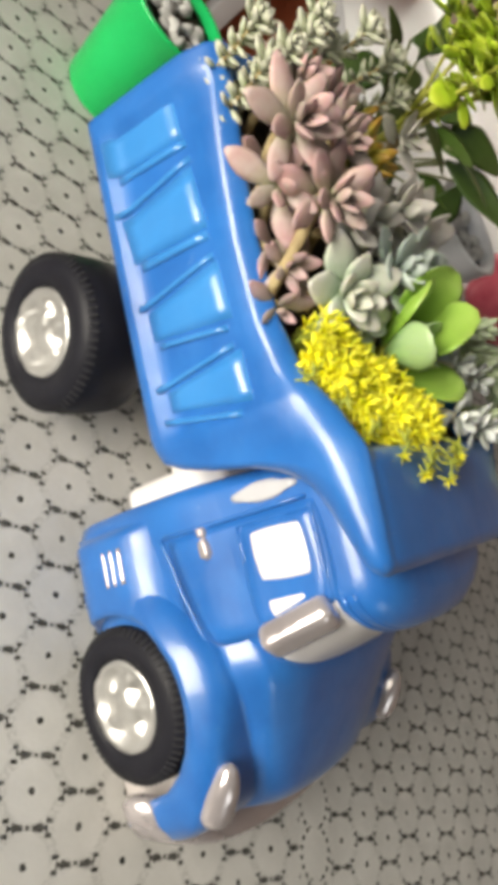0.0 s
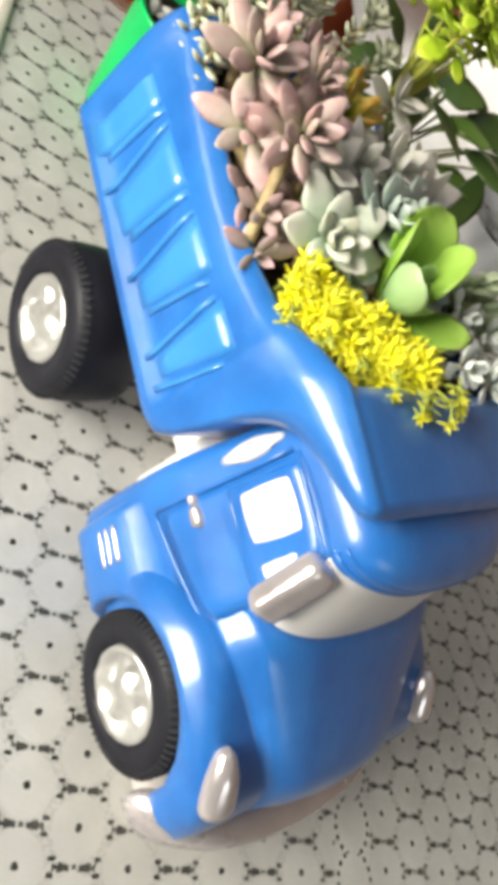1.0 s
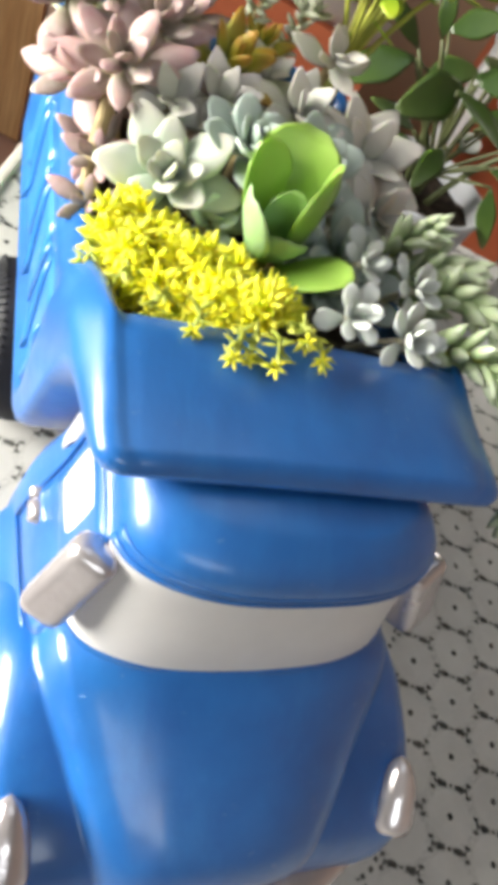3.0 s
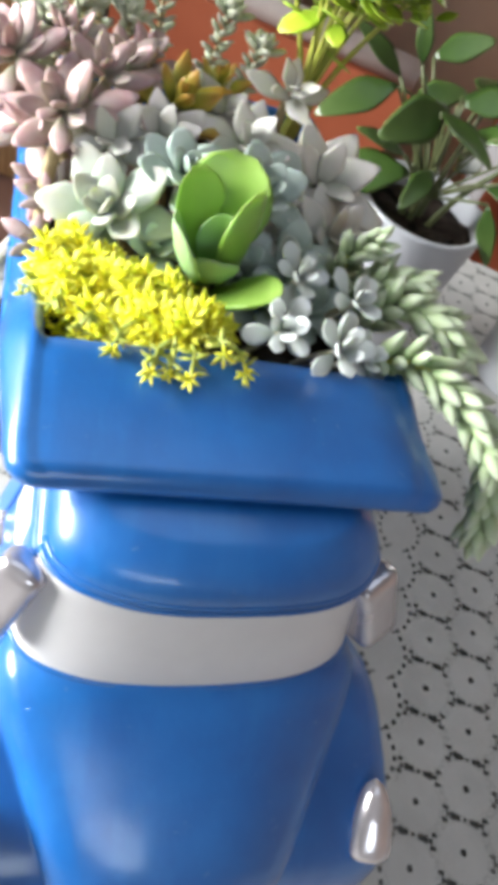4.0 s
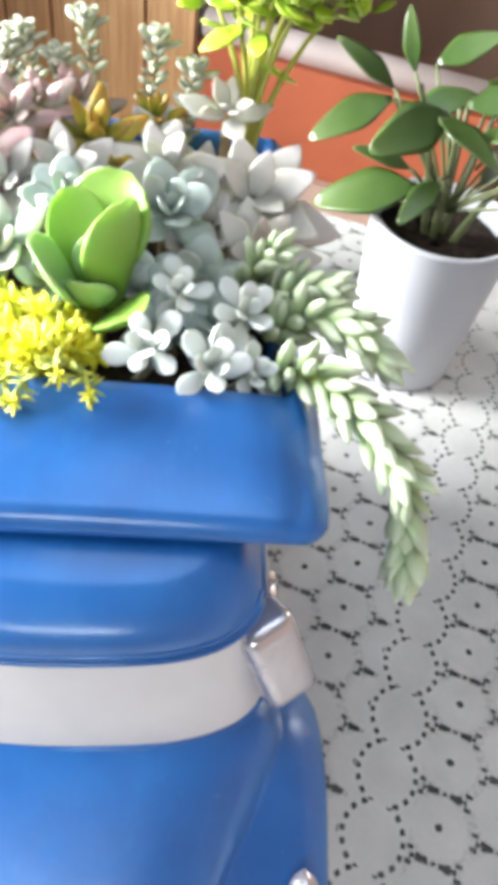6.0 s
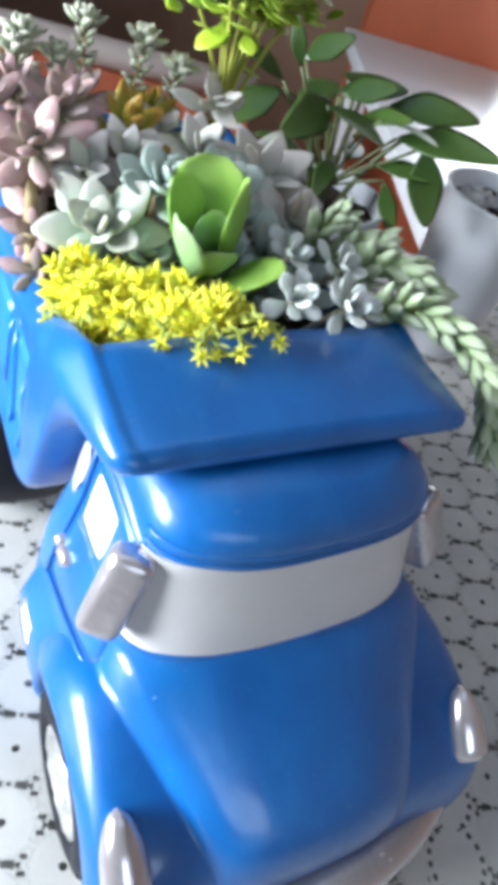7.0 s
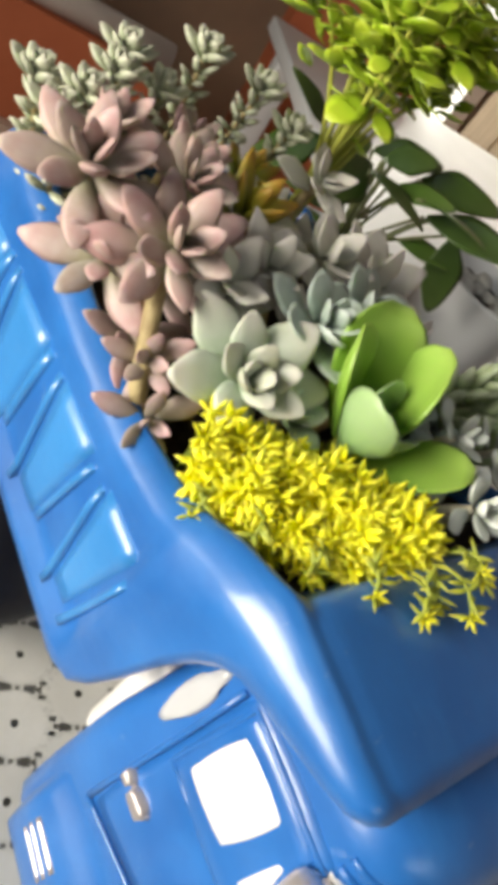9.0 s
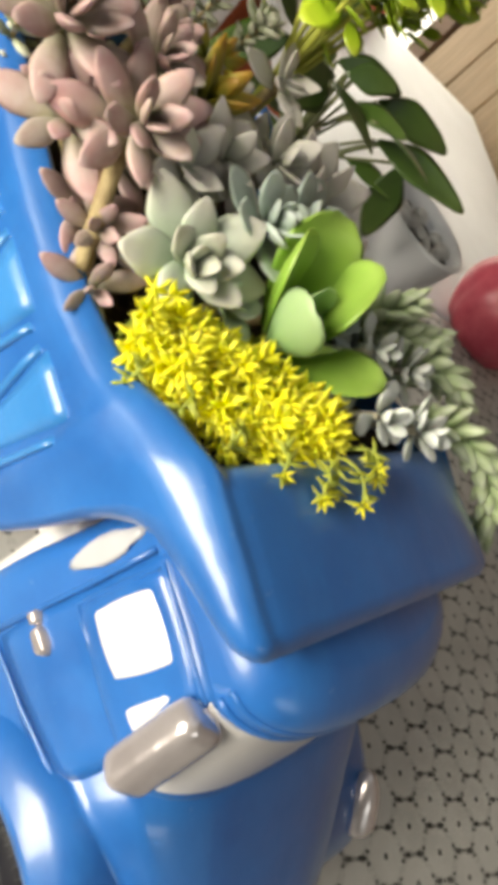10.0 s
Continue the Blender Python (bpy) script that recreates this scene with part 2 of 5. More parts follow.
def lace_material():
    """White lace: discs in rows, slits between them, small eyes, and a band of ovals; the openings are truly open."""
    n = Nodes("lace")
    m = n.math
    X, Y = n.axis(0, "Object"), n.axis(1, "Object")

    def lattice(px, py):
        """Place within the nearest disc of the packing whose rows run along y."""
        wide = PITCH * 1.81
        cells = []
        for ox, oy in ((0.0, 0.0), (wide / 2, PITCH / 2)):
            u = m("SUBTRACT", m("FLOORED_MODULO", m("ADD", px, ox + wide / 2), wide), wide / 2)
            v = m("SUBTRACT", m("FLOORED_MODULO", m("ADD", py, oy + PITCH / 2), PITCH), PITCH / 2)
            cells.append((u, v, m("ADD", m("MULTIPLY", u, u), m("MULTIPLY", v, v))))
        (u0, v0, d0), (u1, v1, d1) = cells
        pick = m("LESS_THAN", d1, d0)

        def choose(a, b):
            return m("ADD", a, m("MULTIPLY", pick, m("SUBTRACT", b, a)))

        return choose(u0, u1), choose(v0, v1), m("SQRT", choose(d0, d1))

    def box(a, centre, half):
        return m("LESS_THAN", m("ABSOLUTE", m("SUBTRACT", a, centre)), half)

    wob = m("MULTIPLY", m("SUBTRACT", n.noise(230.0, 2.0), 0.5), 0.0022)

    def openings(u, v, r):
        au, av = m("ABSOLUTE", u), m("ABSOLUTE", m("ADD", v, wob))
        gap = m("ABSOLUTE", m("SUBTRACT", av, PITCH / 2))
        flare = m("ADD", 0.0010, m("MULTIPLY", au, 0.15))
        slit = m("MULTIPLY", m("LESS_THAN", gap, flare), box(m("ADD", au, wob), 0.0064, 0.0034))
        small = m("MULTIPLY", m("LESS_THAN", gap, 0.0011), m("LESS_THAN", au, 0.0013))
        out = m("MAXIMUM", slit, small)
        for sign in (1, -1):
            p = m("ADD", m("MULTIPLY", u, math.sqrt(3) / 2), m("MULTIPLY", v, 0.5 * sign))
            q = m("SUBTRACT", m("MULTIPLY", v, math.sqrt(3) / 2), m("MULTIPLY", u, 0.5 * sign))
            edge = m("ABSOLUTE", m("SUBTRACT", m("ABSOLUTE", m("ADD", p, wob)), PITCH / 2))
            bead = m("ABSOLUTE", m("SUBTRACT", m("ABSOLUTE", q), 0.0062))
            dot = m("LESS_THAN", m("ADD", m("MULTIPLY", edge, edge), m("MULTIPLY", bead, bead)), 0.0014 ** 2)
            out = m("MAXIMUM", out, dot)
        eye = m("LESS_THAN", m("ADD", r, wob), 0.0021)
        corner = m("MULTIPLY", m("GREATER_THAN", m("ADD", r, wob), 0.0204), m("LESS_THAN", r, 0.0245))
        return m("MAXIMUM", m("MAXIMUM", out, eye), corner)

    ul, vl, rl = lattice(m("ADD", X, 0.0961), m("ADD", Y, 0.0407))
    ur, vr, rr = lattice(m("SUBTRACT", X, 0.1869), m("SUBTRACT", Y, 0.0717))
    right = m("GREATER_THAN", X, 0.1535)
    left_holes, right_holes = openings(ul, vl, rl), openings(ur, vr, rr)
    holes = m("ADD", left_holes, m("MULTIPLY", right, m("SUBTRACT", right_holes, left_holes)))
    # the band of ovals
    bx = m("SUBTRACT", X, 0.1535)
    by = m("SUBTRACT", m("FLOORED_MODULO", Y, 0.0345), 0.01725)
    ring = m("SQRT", m("ADD", m("POWER", m("DIVIDE", bx, 0.0150), 2.0), m("POWER", m("DIVIDE", by, 0.0168), 2.0)))
    beads = m("GREATER_THAN", m("SINE", m("MULTIPLY", m("ARCTAN2", by, bx), 16.0)), 0.05)
    oval = m("MULTIPLY", m("MULTIPLY", box(ring, 1.10, 0.09), beads), m("GREATER_THAN", m("ABSOLUTE", bx), 0.004))
    band = m("LESS_THAN", m("ABSOLUTE", bx), 0.0185)
    holes = m("ADD", holes, m("MULTIPLY", band, m("SUBTRACT", oval, holes)))
    weave = n.noise(900.0, 2.0)
    cloth = n.mix(n.ramp(n.noise(26.0, 4.0), (0.3, 0.0), (0.7, 1.0)), (0.52, 0.51, 0.49), (0.62, 0.61, 0.59))
    radius = m("ADD", rl, m("MULTIPLY", right, m("SUBTRACT", rr, rl)))
    rim = m("MULTIPLY", m("GREATER_THAN", radius, 0.0158), m("GREATER_THAN", m("ABSOLUTE", bx), 0.0185))
    net = m("MULTIPLY", rim, m("MULTIPLY", n.ramp(n.noise(420.0, 2.0), (0.42, 0.0), (0.58, 1.0)), 0.16))
    n.set(base_color=n.mix(m("MULTIPLY", n.ramp(weave, (0.4, 0.0), (0.6, 1.0)), 0.12), cloth, (0.45, 0.43, 0.41)), roughness=0.75)
    n.put(n.bsdf.inputs["Alpha"], m("SUBTRACT", 1.0, m("MAXIMUM", m("MULTIPLY", holes, 0.93), net)))
    n.bump(m("ADD", m("MULTIPLY", rim, 0.6), weave), 0.3, 0.0005)
    return n.mat


LACE = lace_material()


# ---- mesh helpers ----
def part(name, bm, material, parent=None, label="", flat=False):
    """Links a bmesh as one mesh object, under a thing or a part if one is given."""
    bmesh.ops.recalc_face_normals(bm, faces=bm.faces)
    mesh = bpy.data.meshes.new(name)
    bm.to_mesh(mesh)
    bm.free()
    for p in mesh.polygons:
        p.use_smooth = not flat
    return piece(name, mesh, material, parent, label=label)


def piece(name, mesh, material, parent=None, m=None, label=""):
    """An object on a mesh that others may share."""
    if material and not mesh.materials:
        mesh.materials.append(material)
    ob = new(name, mesh)
    ob.parent = parent
    if m is not None:
        ob.matrix_basis = m
    return tagged(ob, label)


def thing(name, label, category, at=(0, 0, 0), group="", m=None):
    ob = new(name)
    ob.empty_display_size = 0.02
    ob.matrix_basis = m if m is not None else pose(*at)
    return tagged(ob, label, category, group)


def grid(bm, rows, close_v=False, caps=False):
    """Faces between rows of points."""
    vs = [[bm.verts.new(p) for p in row] for row in rows]
    for a, b in zip(vs, vs[1:]):
        n = len(a)
        for i in range(n if close_v else n - 1):
            j = (i + 1) % n
            bm.faces.new((a[i], a[j], b[j], b[i]))
    if caps:
        bm.faces.new(vs[0])
        bm.faces.new(list(reversed(vs[-1])))
    return vs


def rbox(bm, size, m, bevel=0.003, segments=2):
    """A box with rounded edges."""
    made = bmesh.ops.create_cube(bm, size=1.0, matrix=m @ Matrix.Diagonal((*size, 1)))
    if bevel:
        edges = {e for v in made["verts"] for e in v.link_edges}
        bmesh.ops.bevel(bm, geom=list(edges), offset=bevel, segments=segments, affect="EDGES", profile=0.6)


def turned(bm, profile, segments=32, m=Matrix()):
    """A body of revolution about z from (radius, z) pairs."""
    rows = [[m @ Vector((r * math.cos(a), r * math.sin(a), z)) for a in np.linspace(0, 2 * math.pi, segments, endpoint=False)] for r, z in profile]
    grid(bm, rows, close_v=True, caps=True)


def tube(bm, points, radii, sides=6):
    """A round stem along points."""
    pts = [Vector(p) for p in points]
    rows = []
    for i, p in enumerate(pts):
        d = (pts[min(i + 1, len(pts) - 1)] - pts[max(i - 1, 0)]).normalized()
        x = d.orthogonal().normalized() if i == 0 else (x - d * x.dot(d)).normalized()
        y = d.cross(x)
        r = radii[i] if isinstance(radii, (list, tuple)) else radii
        rows.append([p + x * (r * math.cos(a)) + y * (r * math.sin(a)) for a in np.linspace(0, 2 * math.pi, sides, endpoint=False)])
    grid(bm, rows, close_v=True, caps=True)


def bend(a, b, c, n=8):
    """Points of a curve from a by way of b to c."""
    a, b, c = Vector(a), Vector(b), Vector(c)
    return [a * (1 - t) ** 2 + b * (2 * t * (1 - t)) + c * t * t for t in np.linspace(0, 1, n)]


def leaf_mesh(name, material, length, width, thick, widest=0.6, point=0.5, curl=0.15, cup=0.2, stalk=0.25, steps=8, sides=8):
    """A fleshy leaf along x, its face towards z. point: 0 a round tip, 1 a sharp one."""
    bm = bmesh.new()
    rows = []
    for i in range(steps + 1):
        s = 0.015 + 0.97 * i / steps
        if s < widest:
            w = stalk + (1 - stalk) * math.sin(math.pi / 2 * s / widest) ** 1.2
        else:
            k = (s - widest) / (1 - widest)
            w = (1 - point) * math.sqrt(max(1 - k * k, 0)) + point * (1 - k) ** 0.9
        t = (0.55 + 0.45 * math.sin(math.pi * min(s * 1.1, 1))) * min(1, 3.5 * (1 - s) + 0.15)
        w, t = w * width / 2, t * thick / 2
        row = []
        for a in np.linspace(0, 2 * math.pi, sides, endpoint=False):
            y, z = w * math.cos(a), t * math.sin(a)
            z += cup * w * (math.cos(a) ** 2) + curl * length * s * s
            row.append((s * length, y, z))
        rows.append(row)
    grid(bm, rows, close_v=True, caps=True)
    bmesh.ops.recalc_face_normals(bm, faces=bm.faces)
    mesh = bpy.data.meshes.new(name)
    bm.to_mesh(mesh)
    bm.free()
    for p in mesh.polygons:
        p.use_smooth = True
    mesh.materials.append(material)
    return mesh


def aim(origin, normal, spin=0.0):
    """A pose whose z axis is the given normal."""
    q = Vector(normal).normalized().to_track_quat("Z", "Y").to_matrix().to_4x4()
    return Matrix.Translation(origin) @ q @ pose(0, 0, 0, 0, 0, spin)


GOLDEN = 137.508


def rosette(parent, mesh, m, count, outer=15.0, inner=78.0, small=0.35, lift=0.012, rng=None, name="leaf", reach=1.0):
    """Leaves round the z axis of m, flat and large outside, upright and small inside."""
    rng = rng or random.Random(3)
    for i in range(count):
        k = i / max(count - 1, 1)
        size = (1 - k) + small * k
        tilt = outer + (inner - outer) * k ** 1.3 + rng.uniform(-6, 6)
        size *= rng.uniform(0.9, 1.08) * reach
        turn = pose(0, 0, lift * k ** 0.8, 0, 0, GOLDEN * i + rng.uniform(-9, 9)) @ pose(0.003 * (1 - k), 0, 0, rng.uniform(-9, 9), -tilt, 0)
        piece(name, mesh, None, parent, m @ turn @ Matrix.Diagonal((size, size, size, 1)))

# ---- room ----
glow = Nodes("hazy_daylight")
glow.set(base_color=(0.8, 0.8, 0.8), emission_color=(1.0, 0.98, 0.95))
glow.put(glow.bsdf.inputs["Emission Strength"], glow.ramp(glow.noise(2.0), (0.3, 1.6), (0.7, 2.0)))
GLOW = glow.mat


def slab(name, lo, hi, material, label="", kind="structure", bevel=0.0, m=ROOM):
    bm = bmesh.new()
    size = [b - a for a, b in zip(lo, hi)]
    mid = [(a + b) / 2 for a, b in zip(lo, hi)]
    rbox(bm, size, pose(*mid), bevel)
    ob = part(name, bm, material, None, label, flat=True)
    ob.matrix_basis = m
    return tagged(ob, label, kind=kind)


X0, X1, Y0, Y1, TOP = -1.5, 1.35, -2.0, 2.25, 1.75
slab("floor", (X0 - 0.1, Y0 - 0.1, FLOOR - 0.1), (X1 + 0.1, Y1 + 0.1, FLOOR), FLOORTILE, "reddish brown glossy tiled floor")
# ceiling left open in the middle for the added overhead lamp
bm = bmesh.new()
for x0, x1, y0, y1 in ((X0 - 0.1, -0.5, Y0 - 0.1, Y1 + 0.1), (0.5, X1 + 0.1, Y0 - 0.1, Y1 + 0.1), (-0.5, 0.5, Y0 - 0.1, -0.25), (-0.5, 0.5, 0.75, Y1 + 0.1)):
    rbox(bm, (x1 - x0, y1 - y0, 0.1), pose((x0 + x1) / 2, (y0 + y1) / 2, TOP + 0.05), 0)
ob = part("ceiling", bm, CEILINGPAINT, None, "pale ceiling, out of view, with a square opening for the added overhead lamp", flat=True)
ob.matrix_basis = ROOM
tagged(ob, kind="structure")


def holed_wall(name, axis, at, thick, lo, hi, hole, material, label):
    """A wall across x or y with one window opening (from, to, sill, head)."""
    bm = bmesh.new()
    a, b, sill, head = hole
    for u0, u1, z0, z1 in ((lo, a, FLOOR, TOP), (b, hi, FLOOR, TOP), (a, b, FLOOR, sill), (a, b, head, TOP)):
        if axis == "x":
            rbox(bm, (thick, u1 - u0, z1 - z0), pose(at, (u0 + u1) / 2, (z0 + z1) / 2), 0)
        else:
            rbox(bm, (u1 - u0, thick, z1 - z0), pose((u0 + u1) / 2, at, (z0 + z1) / 2), 0)
    ob = part(name, bm, material, None, label, flat=True)
    ob.matrix_basis = ROOM
    return tagged(ob, label, kind="structure")


holed_wall("wall_west", "x", X0 - 0.05, 0.1, Y0, Y1, (-0.74, 0.34, 0.16, 0.84), WALLPAINT, "pale painted wall with a window opening")
holed_wall("wall_south", "y", Y0 - 0.05, 0.1, X0, X1, (0.00, 1.00, 0.81, 1.39), WALLPAINT, "pale painted wall with a window opening")
holed_wall("wall_north", "y", Y1 + 0.05, 0.1, X0, X1, (0.76, 1.28, -0.30, 1.30), BROWNWALL, "dim brown painted wall with a bright window opening")
bm = bmesh.new()
grid(bm, [[(x, 3.0, z) for x in (-0.6, 3.2)] for z in (-1.2, 2.4)])
ob = part("backdrop", bm, GLOW, None, "bright hazy daylight outside the window")
ob.matrix_basis = ROOM
tagged(ob, kind="structure")
slab("wall_east", (X1, Y0, FLOOR), (X1 + 0.1, Y1, TOP), BROWNWALL, "dim brown painted wall")

# low terracotta wall with a rounded pale coping
slab("low_wall", (-0.50, 1.34, FLOOR), (0.12, 1.44, -0.15), ORANGE, "low terracotta orange wall behind the table")
slab("plinth", (-0.50, 1.31, FLOOR), (0.12, 1.336, -0.36), PLINTH, "dusty pink plinth of the low wall")
bm = bmesh.new()
tube(bm, [(-0.50, 1.375, -0.125), (0.12, 1.375, -0.125)], 0.028, 14)
ob = part("coping", bm, COPING, None, "pale rounded coping of the low wall")
ob.matrix_basis = ROOM
tagged(ob, kind="structure")
slab("orange_panel", (0.36, 1.60, FLOOR), (0.72, 1.66, 0.30), ORANGE, "terracotta orange painted wall panel")


def plank_front(name, label, m, width, height, planks, material):
    """A cupboard front of upright planks with dark joints."""
    root = thing(name, label, "cupboard", m=m)
    bm = bmesh.new()
    rbox(bm, (width, 0.05, height), pose(width / 2, 0.05, height / 2), 0.004)
    part("carcass", bm, DARKWOOD, root, flat=True)
    w = width / planks
    bm = bmesh.new()
    rbox(bm, (w - 0.006, 0.02, height - 0.02), pose(0, 0, height / 2), 0.003)
    mesh = bpy.data.meshes.new("plank")
    bm.to_mesh(mesh)
    bm.free()
    for i in range(planks):
        piece("plank", mesh, material, root, pose(w * (i + 0.5), 0.012 + 0.003 * ((i * 7) % 3), 0))
    return root


plank_front("wooden_cupboard", "tall warm brown wooden cupboard of upright planks", ROOM @ pose(-1.42, 1.36, FLOOR), 0.90, 2.1, 8, WOOD)
plank_front("plank_door", "pale wooden door of wide planks", ROOM @ pose(1.28, 2.22, FLOOR, 0, 0, -90), 0.95, 2.05, 5, PALEWOOD)

# ---- tables and cloth ----
TX0, TX1, TY0, TY1 = -0.227, 0.95, -0.75, 0.60
table = thing("table", "dark wooden table under a white lace cloth", "table", m=ROOM)
bm = bmesh.new()
rbox(bm, (TX1 - TX0, TY1 - TY0, 0.03), pose((TX0 + TX1) / 2, (TY0 + TY1) / 2, -0.0195), 0.004)
part("tabletop", bm, DARKWOOD, table, flat=True)
for x in (TX0 + 0.06, TX1 - 0.06):
    for y in (TY0 + 0.06, TY1 - 0.06):
        bm = bmesh.new()
        rbox(bm, (0.05, 0.05, -FLOOR - 0.0345), pose(x, y, (FLOOR - 0.0345) / 2), 0.004)
        part("leg", bm, DARKWOOD, table, flat=True)

cloth = thing("lace_tablecloth", "white lace tablecloth of round discs with a pale hem", "tablecloth", m=ROOM)
bm = bmesh.new()
grid(bm, [[(x, y, -0.0004 + 0.0003 * noise.noise(Vector((x * 14, y * 14, 0)))) for x in np.linspace(TX0 - 0.002, TX1, 60)] for y in np.linspace(TY0, TY1, 60)])
part("lace", bm, LACE, cloth)
for x0, x1, y0, y1 in ((TX0 - 0.006, TX0 + 0.004, TY0, TY1),):
    bm = bmesh.new()
    rbox(bm, (x1 - x0, y1 - y0, 0.007), pose((x0 + x1) / 2, (y0 + y1) / 2, -0.001), 0.002)
    part("hem", bm, TRIM, cloth, "pale stitched hem")

white_table = thing("side_table", "white plastic side table behind the lace cloth", "table", m=ROOM)
bm = bmesh.new()
rbox(bm, (0.76, 0.93, 0.03), pose(0.68, 1.07, -0.012), 0.006)
part("tabletop", bm, WHITEPLASTIC, white_table)
for x in (0.36, 0.98):
    for y in (0.66, 1.48):
        bm = bmesh.new()
        rbox(bm, (0.05, 0.05, -FLOOR - 0.027), pose(x, y, (FLOOR - 0.027) / 2), 0.005)
        part("leg", bm, WHITEPLASTIC, white_table)

# ---- truck ----
truck = thing("truck_planter", "blue painted ceramic dump truck planter filled with succulents", "planter")


def lerp(table_, v):
    xs, ys = zip(*table_)
    return float(np.interp(v, xs, ys))


# dump bed: cross-sections along y
BED_LOW = [(-0.003, 0.2195), (0.001, 0.2160), (0.02, 0.2080), (0.045, 0.1985), (0.056, 0.187), (0.065, 0.165), (0.072, 0.134), (0.080, 0.114), (0.095, 0.109), (0.285, 0.120)]
BED_TOP = [(-0.003, 0.2220), (0.001, 0.2265), (0.02, 0.2290), (0.055, 0.2315), (0.076, 0.2230), (0.10, 0.2105), (0.13, 0.2055), (0.17, 0.2065), (0.22, 0.2120), (0.27, 0.2200), (0.285, 0.2200)]
BED_HALF = [(-0.003, 0.0715), (-0.001, 0.0755), (0.001, 0.0777), (0.004, 0.0797), (0.012, 0.0812), (0.03, 0.0825), (0.06, 0.0860), (0.09, 0.0905), (0.285, 0.0910)]
BED_DEEP = [(0.0, 0.0), (0.053, 0.0), (0.062, 0.016), (0.074, 0.028), (0.258, 0.028), (0.268, 0.016), (0.276, 0.0), (0.29, 0.0)]


def bed_side(y, z):
    """Half width of the bed at a height: a ledge below, a sunk panel, a broad rim leaning in above."""
    low, top, half = lerp(BED_LOW, y), lerp(BED_TOP, y), lerp(BED_HALF, y)
    k = (z - low) / max(top - low, 1e-4)
    sunk = 0.0045 * min(1, max(0, (y - 0.088) / 0.008)) * min(1, max(0, (0.272 - y) / 0.008))
    return half - sunk * (min(1, max(0, (k - 0.13) / 0.05)) - min(1, max(0, (k - 0.80) / 0.06))) - (0.002 * k + 0.0065 * max(0, (k - 0.74) / 0.26) ** 1.5) * min(1, max(0, (y - 0.04) / 0.04))


def ease(v):
    v = min(1.0, max(0.0, v))
    return v * v * (3 - 2 * v)


def crown(x, half, high, reach=0.030):
    """By how much the canopy's sloping shoulder lies below its middle."""
    d = max(0.0, x - (half - reach)) / reach
    return 0.20 * high * min(1.0, d) ** 2.4


rows = []
for y in [-0.003, -0.001, 0.001, 0.004, 0.012, 0.022, 0.034, 0.046, 0.053, 0.058, 0.064, 0.070, 0.076, 0.082, 0.087, 0.091, 0.096, 0.102, 0.115, 0.13, 0.15, 0.17, 0.19, 0.21, 0.23, 0.25, 0.258, 0.264, 0.270, 0.274, 0.279, 0.283, 0.285]:
    low, top, deep = lerp(BED_LOW, y), lerp(BED_TOP, y), lerp(BED_DEEP, y)
    shear = lambda z: y - (0.10 * (z - 0.121) if y > 0.2 else 0.0) * max(0, (y - 0.2) / 0.085)
    h = top - low
    r = min(0.009 + 0.009 * math.exp(-((y - 0.042) / 0.022) ** 2), h * 0.46)
    side = []
    body = [low + r + (h - 2 * r) * k for k in (0.02, 0.08, 0.25, 0.5, 0.72, 0.80, 0.9)] if y < 0.085 else [low + r + 0.001, *(low + h * k for k in (0.13, 0.18, 0.3, 0.5, 0.70, 0.80)), ]
    for z in sorted([low + r * 0.25, low + r * 0.6, *body, top - r, top - r * 0.6, top - r * 0.25]):
        z = min(max(z, low + r * 0.2), top - r * 0.2)
        inset = r * (1 - math.sqrt(max(0, 1 - ((low + r - z) / r) ** 2))) if z < low + r else r * (1 - math.sqrt(max(0, 1 - ((z - top + r) / r) ** 2))) if z > top - r else 0
        side.append((bed_side(y, z) - inset, shear(z), z))
    half = side[-1][0]
    wall = 0.0075
    inner = [(half - 0.003, shear(top), top), (half - wall + 0.002, shear(top), top), (half - wall, shear(top), top - min(0.003, deep)), (half - wall - 0.001, shear(top), top - deep)]
    mid = [(x, shear(top), top - deep + (0.002 if deep == 0 else 0.0) * (1 - (x / half) ** 2)) for x in (half * 0.86, half * 0.80, half * 0.72, half * 0.6, half * 0.3, 0.0)]
    right = [(0.0, shear(low), low), (half * 0.6, shear(low), low), (side[0][0] - 0.004, shear(low), low), *side, *inner, *mid]
    bow = ease((0.058 - y) / 0.030)
    sloped = [(x, yy, z - bow * crown(x, half, h) * min(1, max(0, (z - low) / h))) for x, yy, z in right]
    wider = 0.0045 * min(1, max(0, (0.07 - y) / 0.05))
    loop = [(x * (1 + wider / half), yy, z) for x, yy, z in sloped] + [(-x, yy, z) for x, yy, z in reversed(right[1:-1])]
    rows.append(loop)
bm = bmesh.new()
grid(bm, rows, close_v=True, caps=True)
bed = part("dump_bed", bm, BLUE, truck, "bright blue dump bed with a canopy over the cab")

bm = bmesh.new()
grid(bm, [[(x, y, lerp(BED_TOP, y) - 0.016 + 0.004 * noise.noise(Vector((x * 60, y * 60, 1))) + 0.004 * (1 - (x / 0.07) ** 2)) for x in np.linspace(-0.0765, 0.0765, 26)] for y in np.linspace(0.057, 0.27, 50)])
tagged(part("soil", bm, SOIL, None, "dark damp potting soil in the dump bed"), "dark damp potting soil in the dump bed", "soil", kind="stuff")


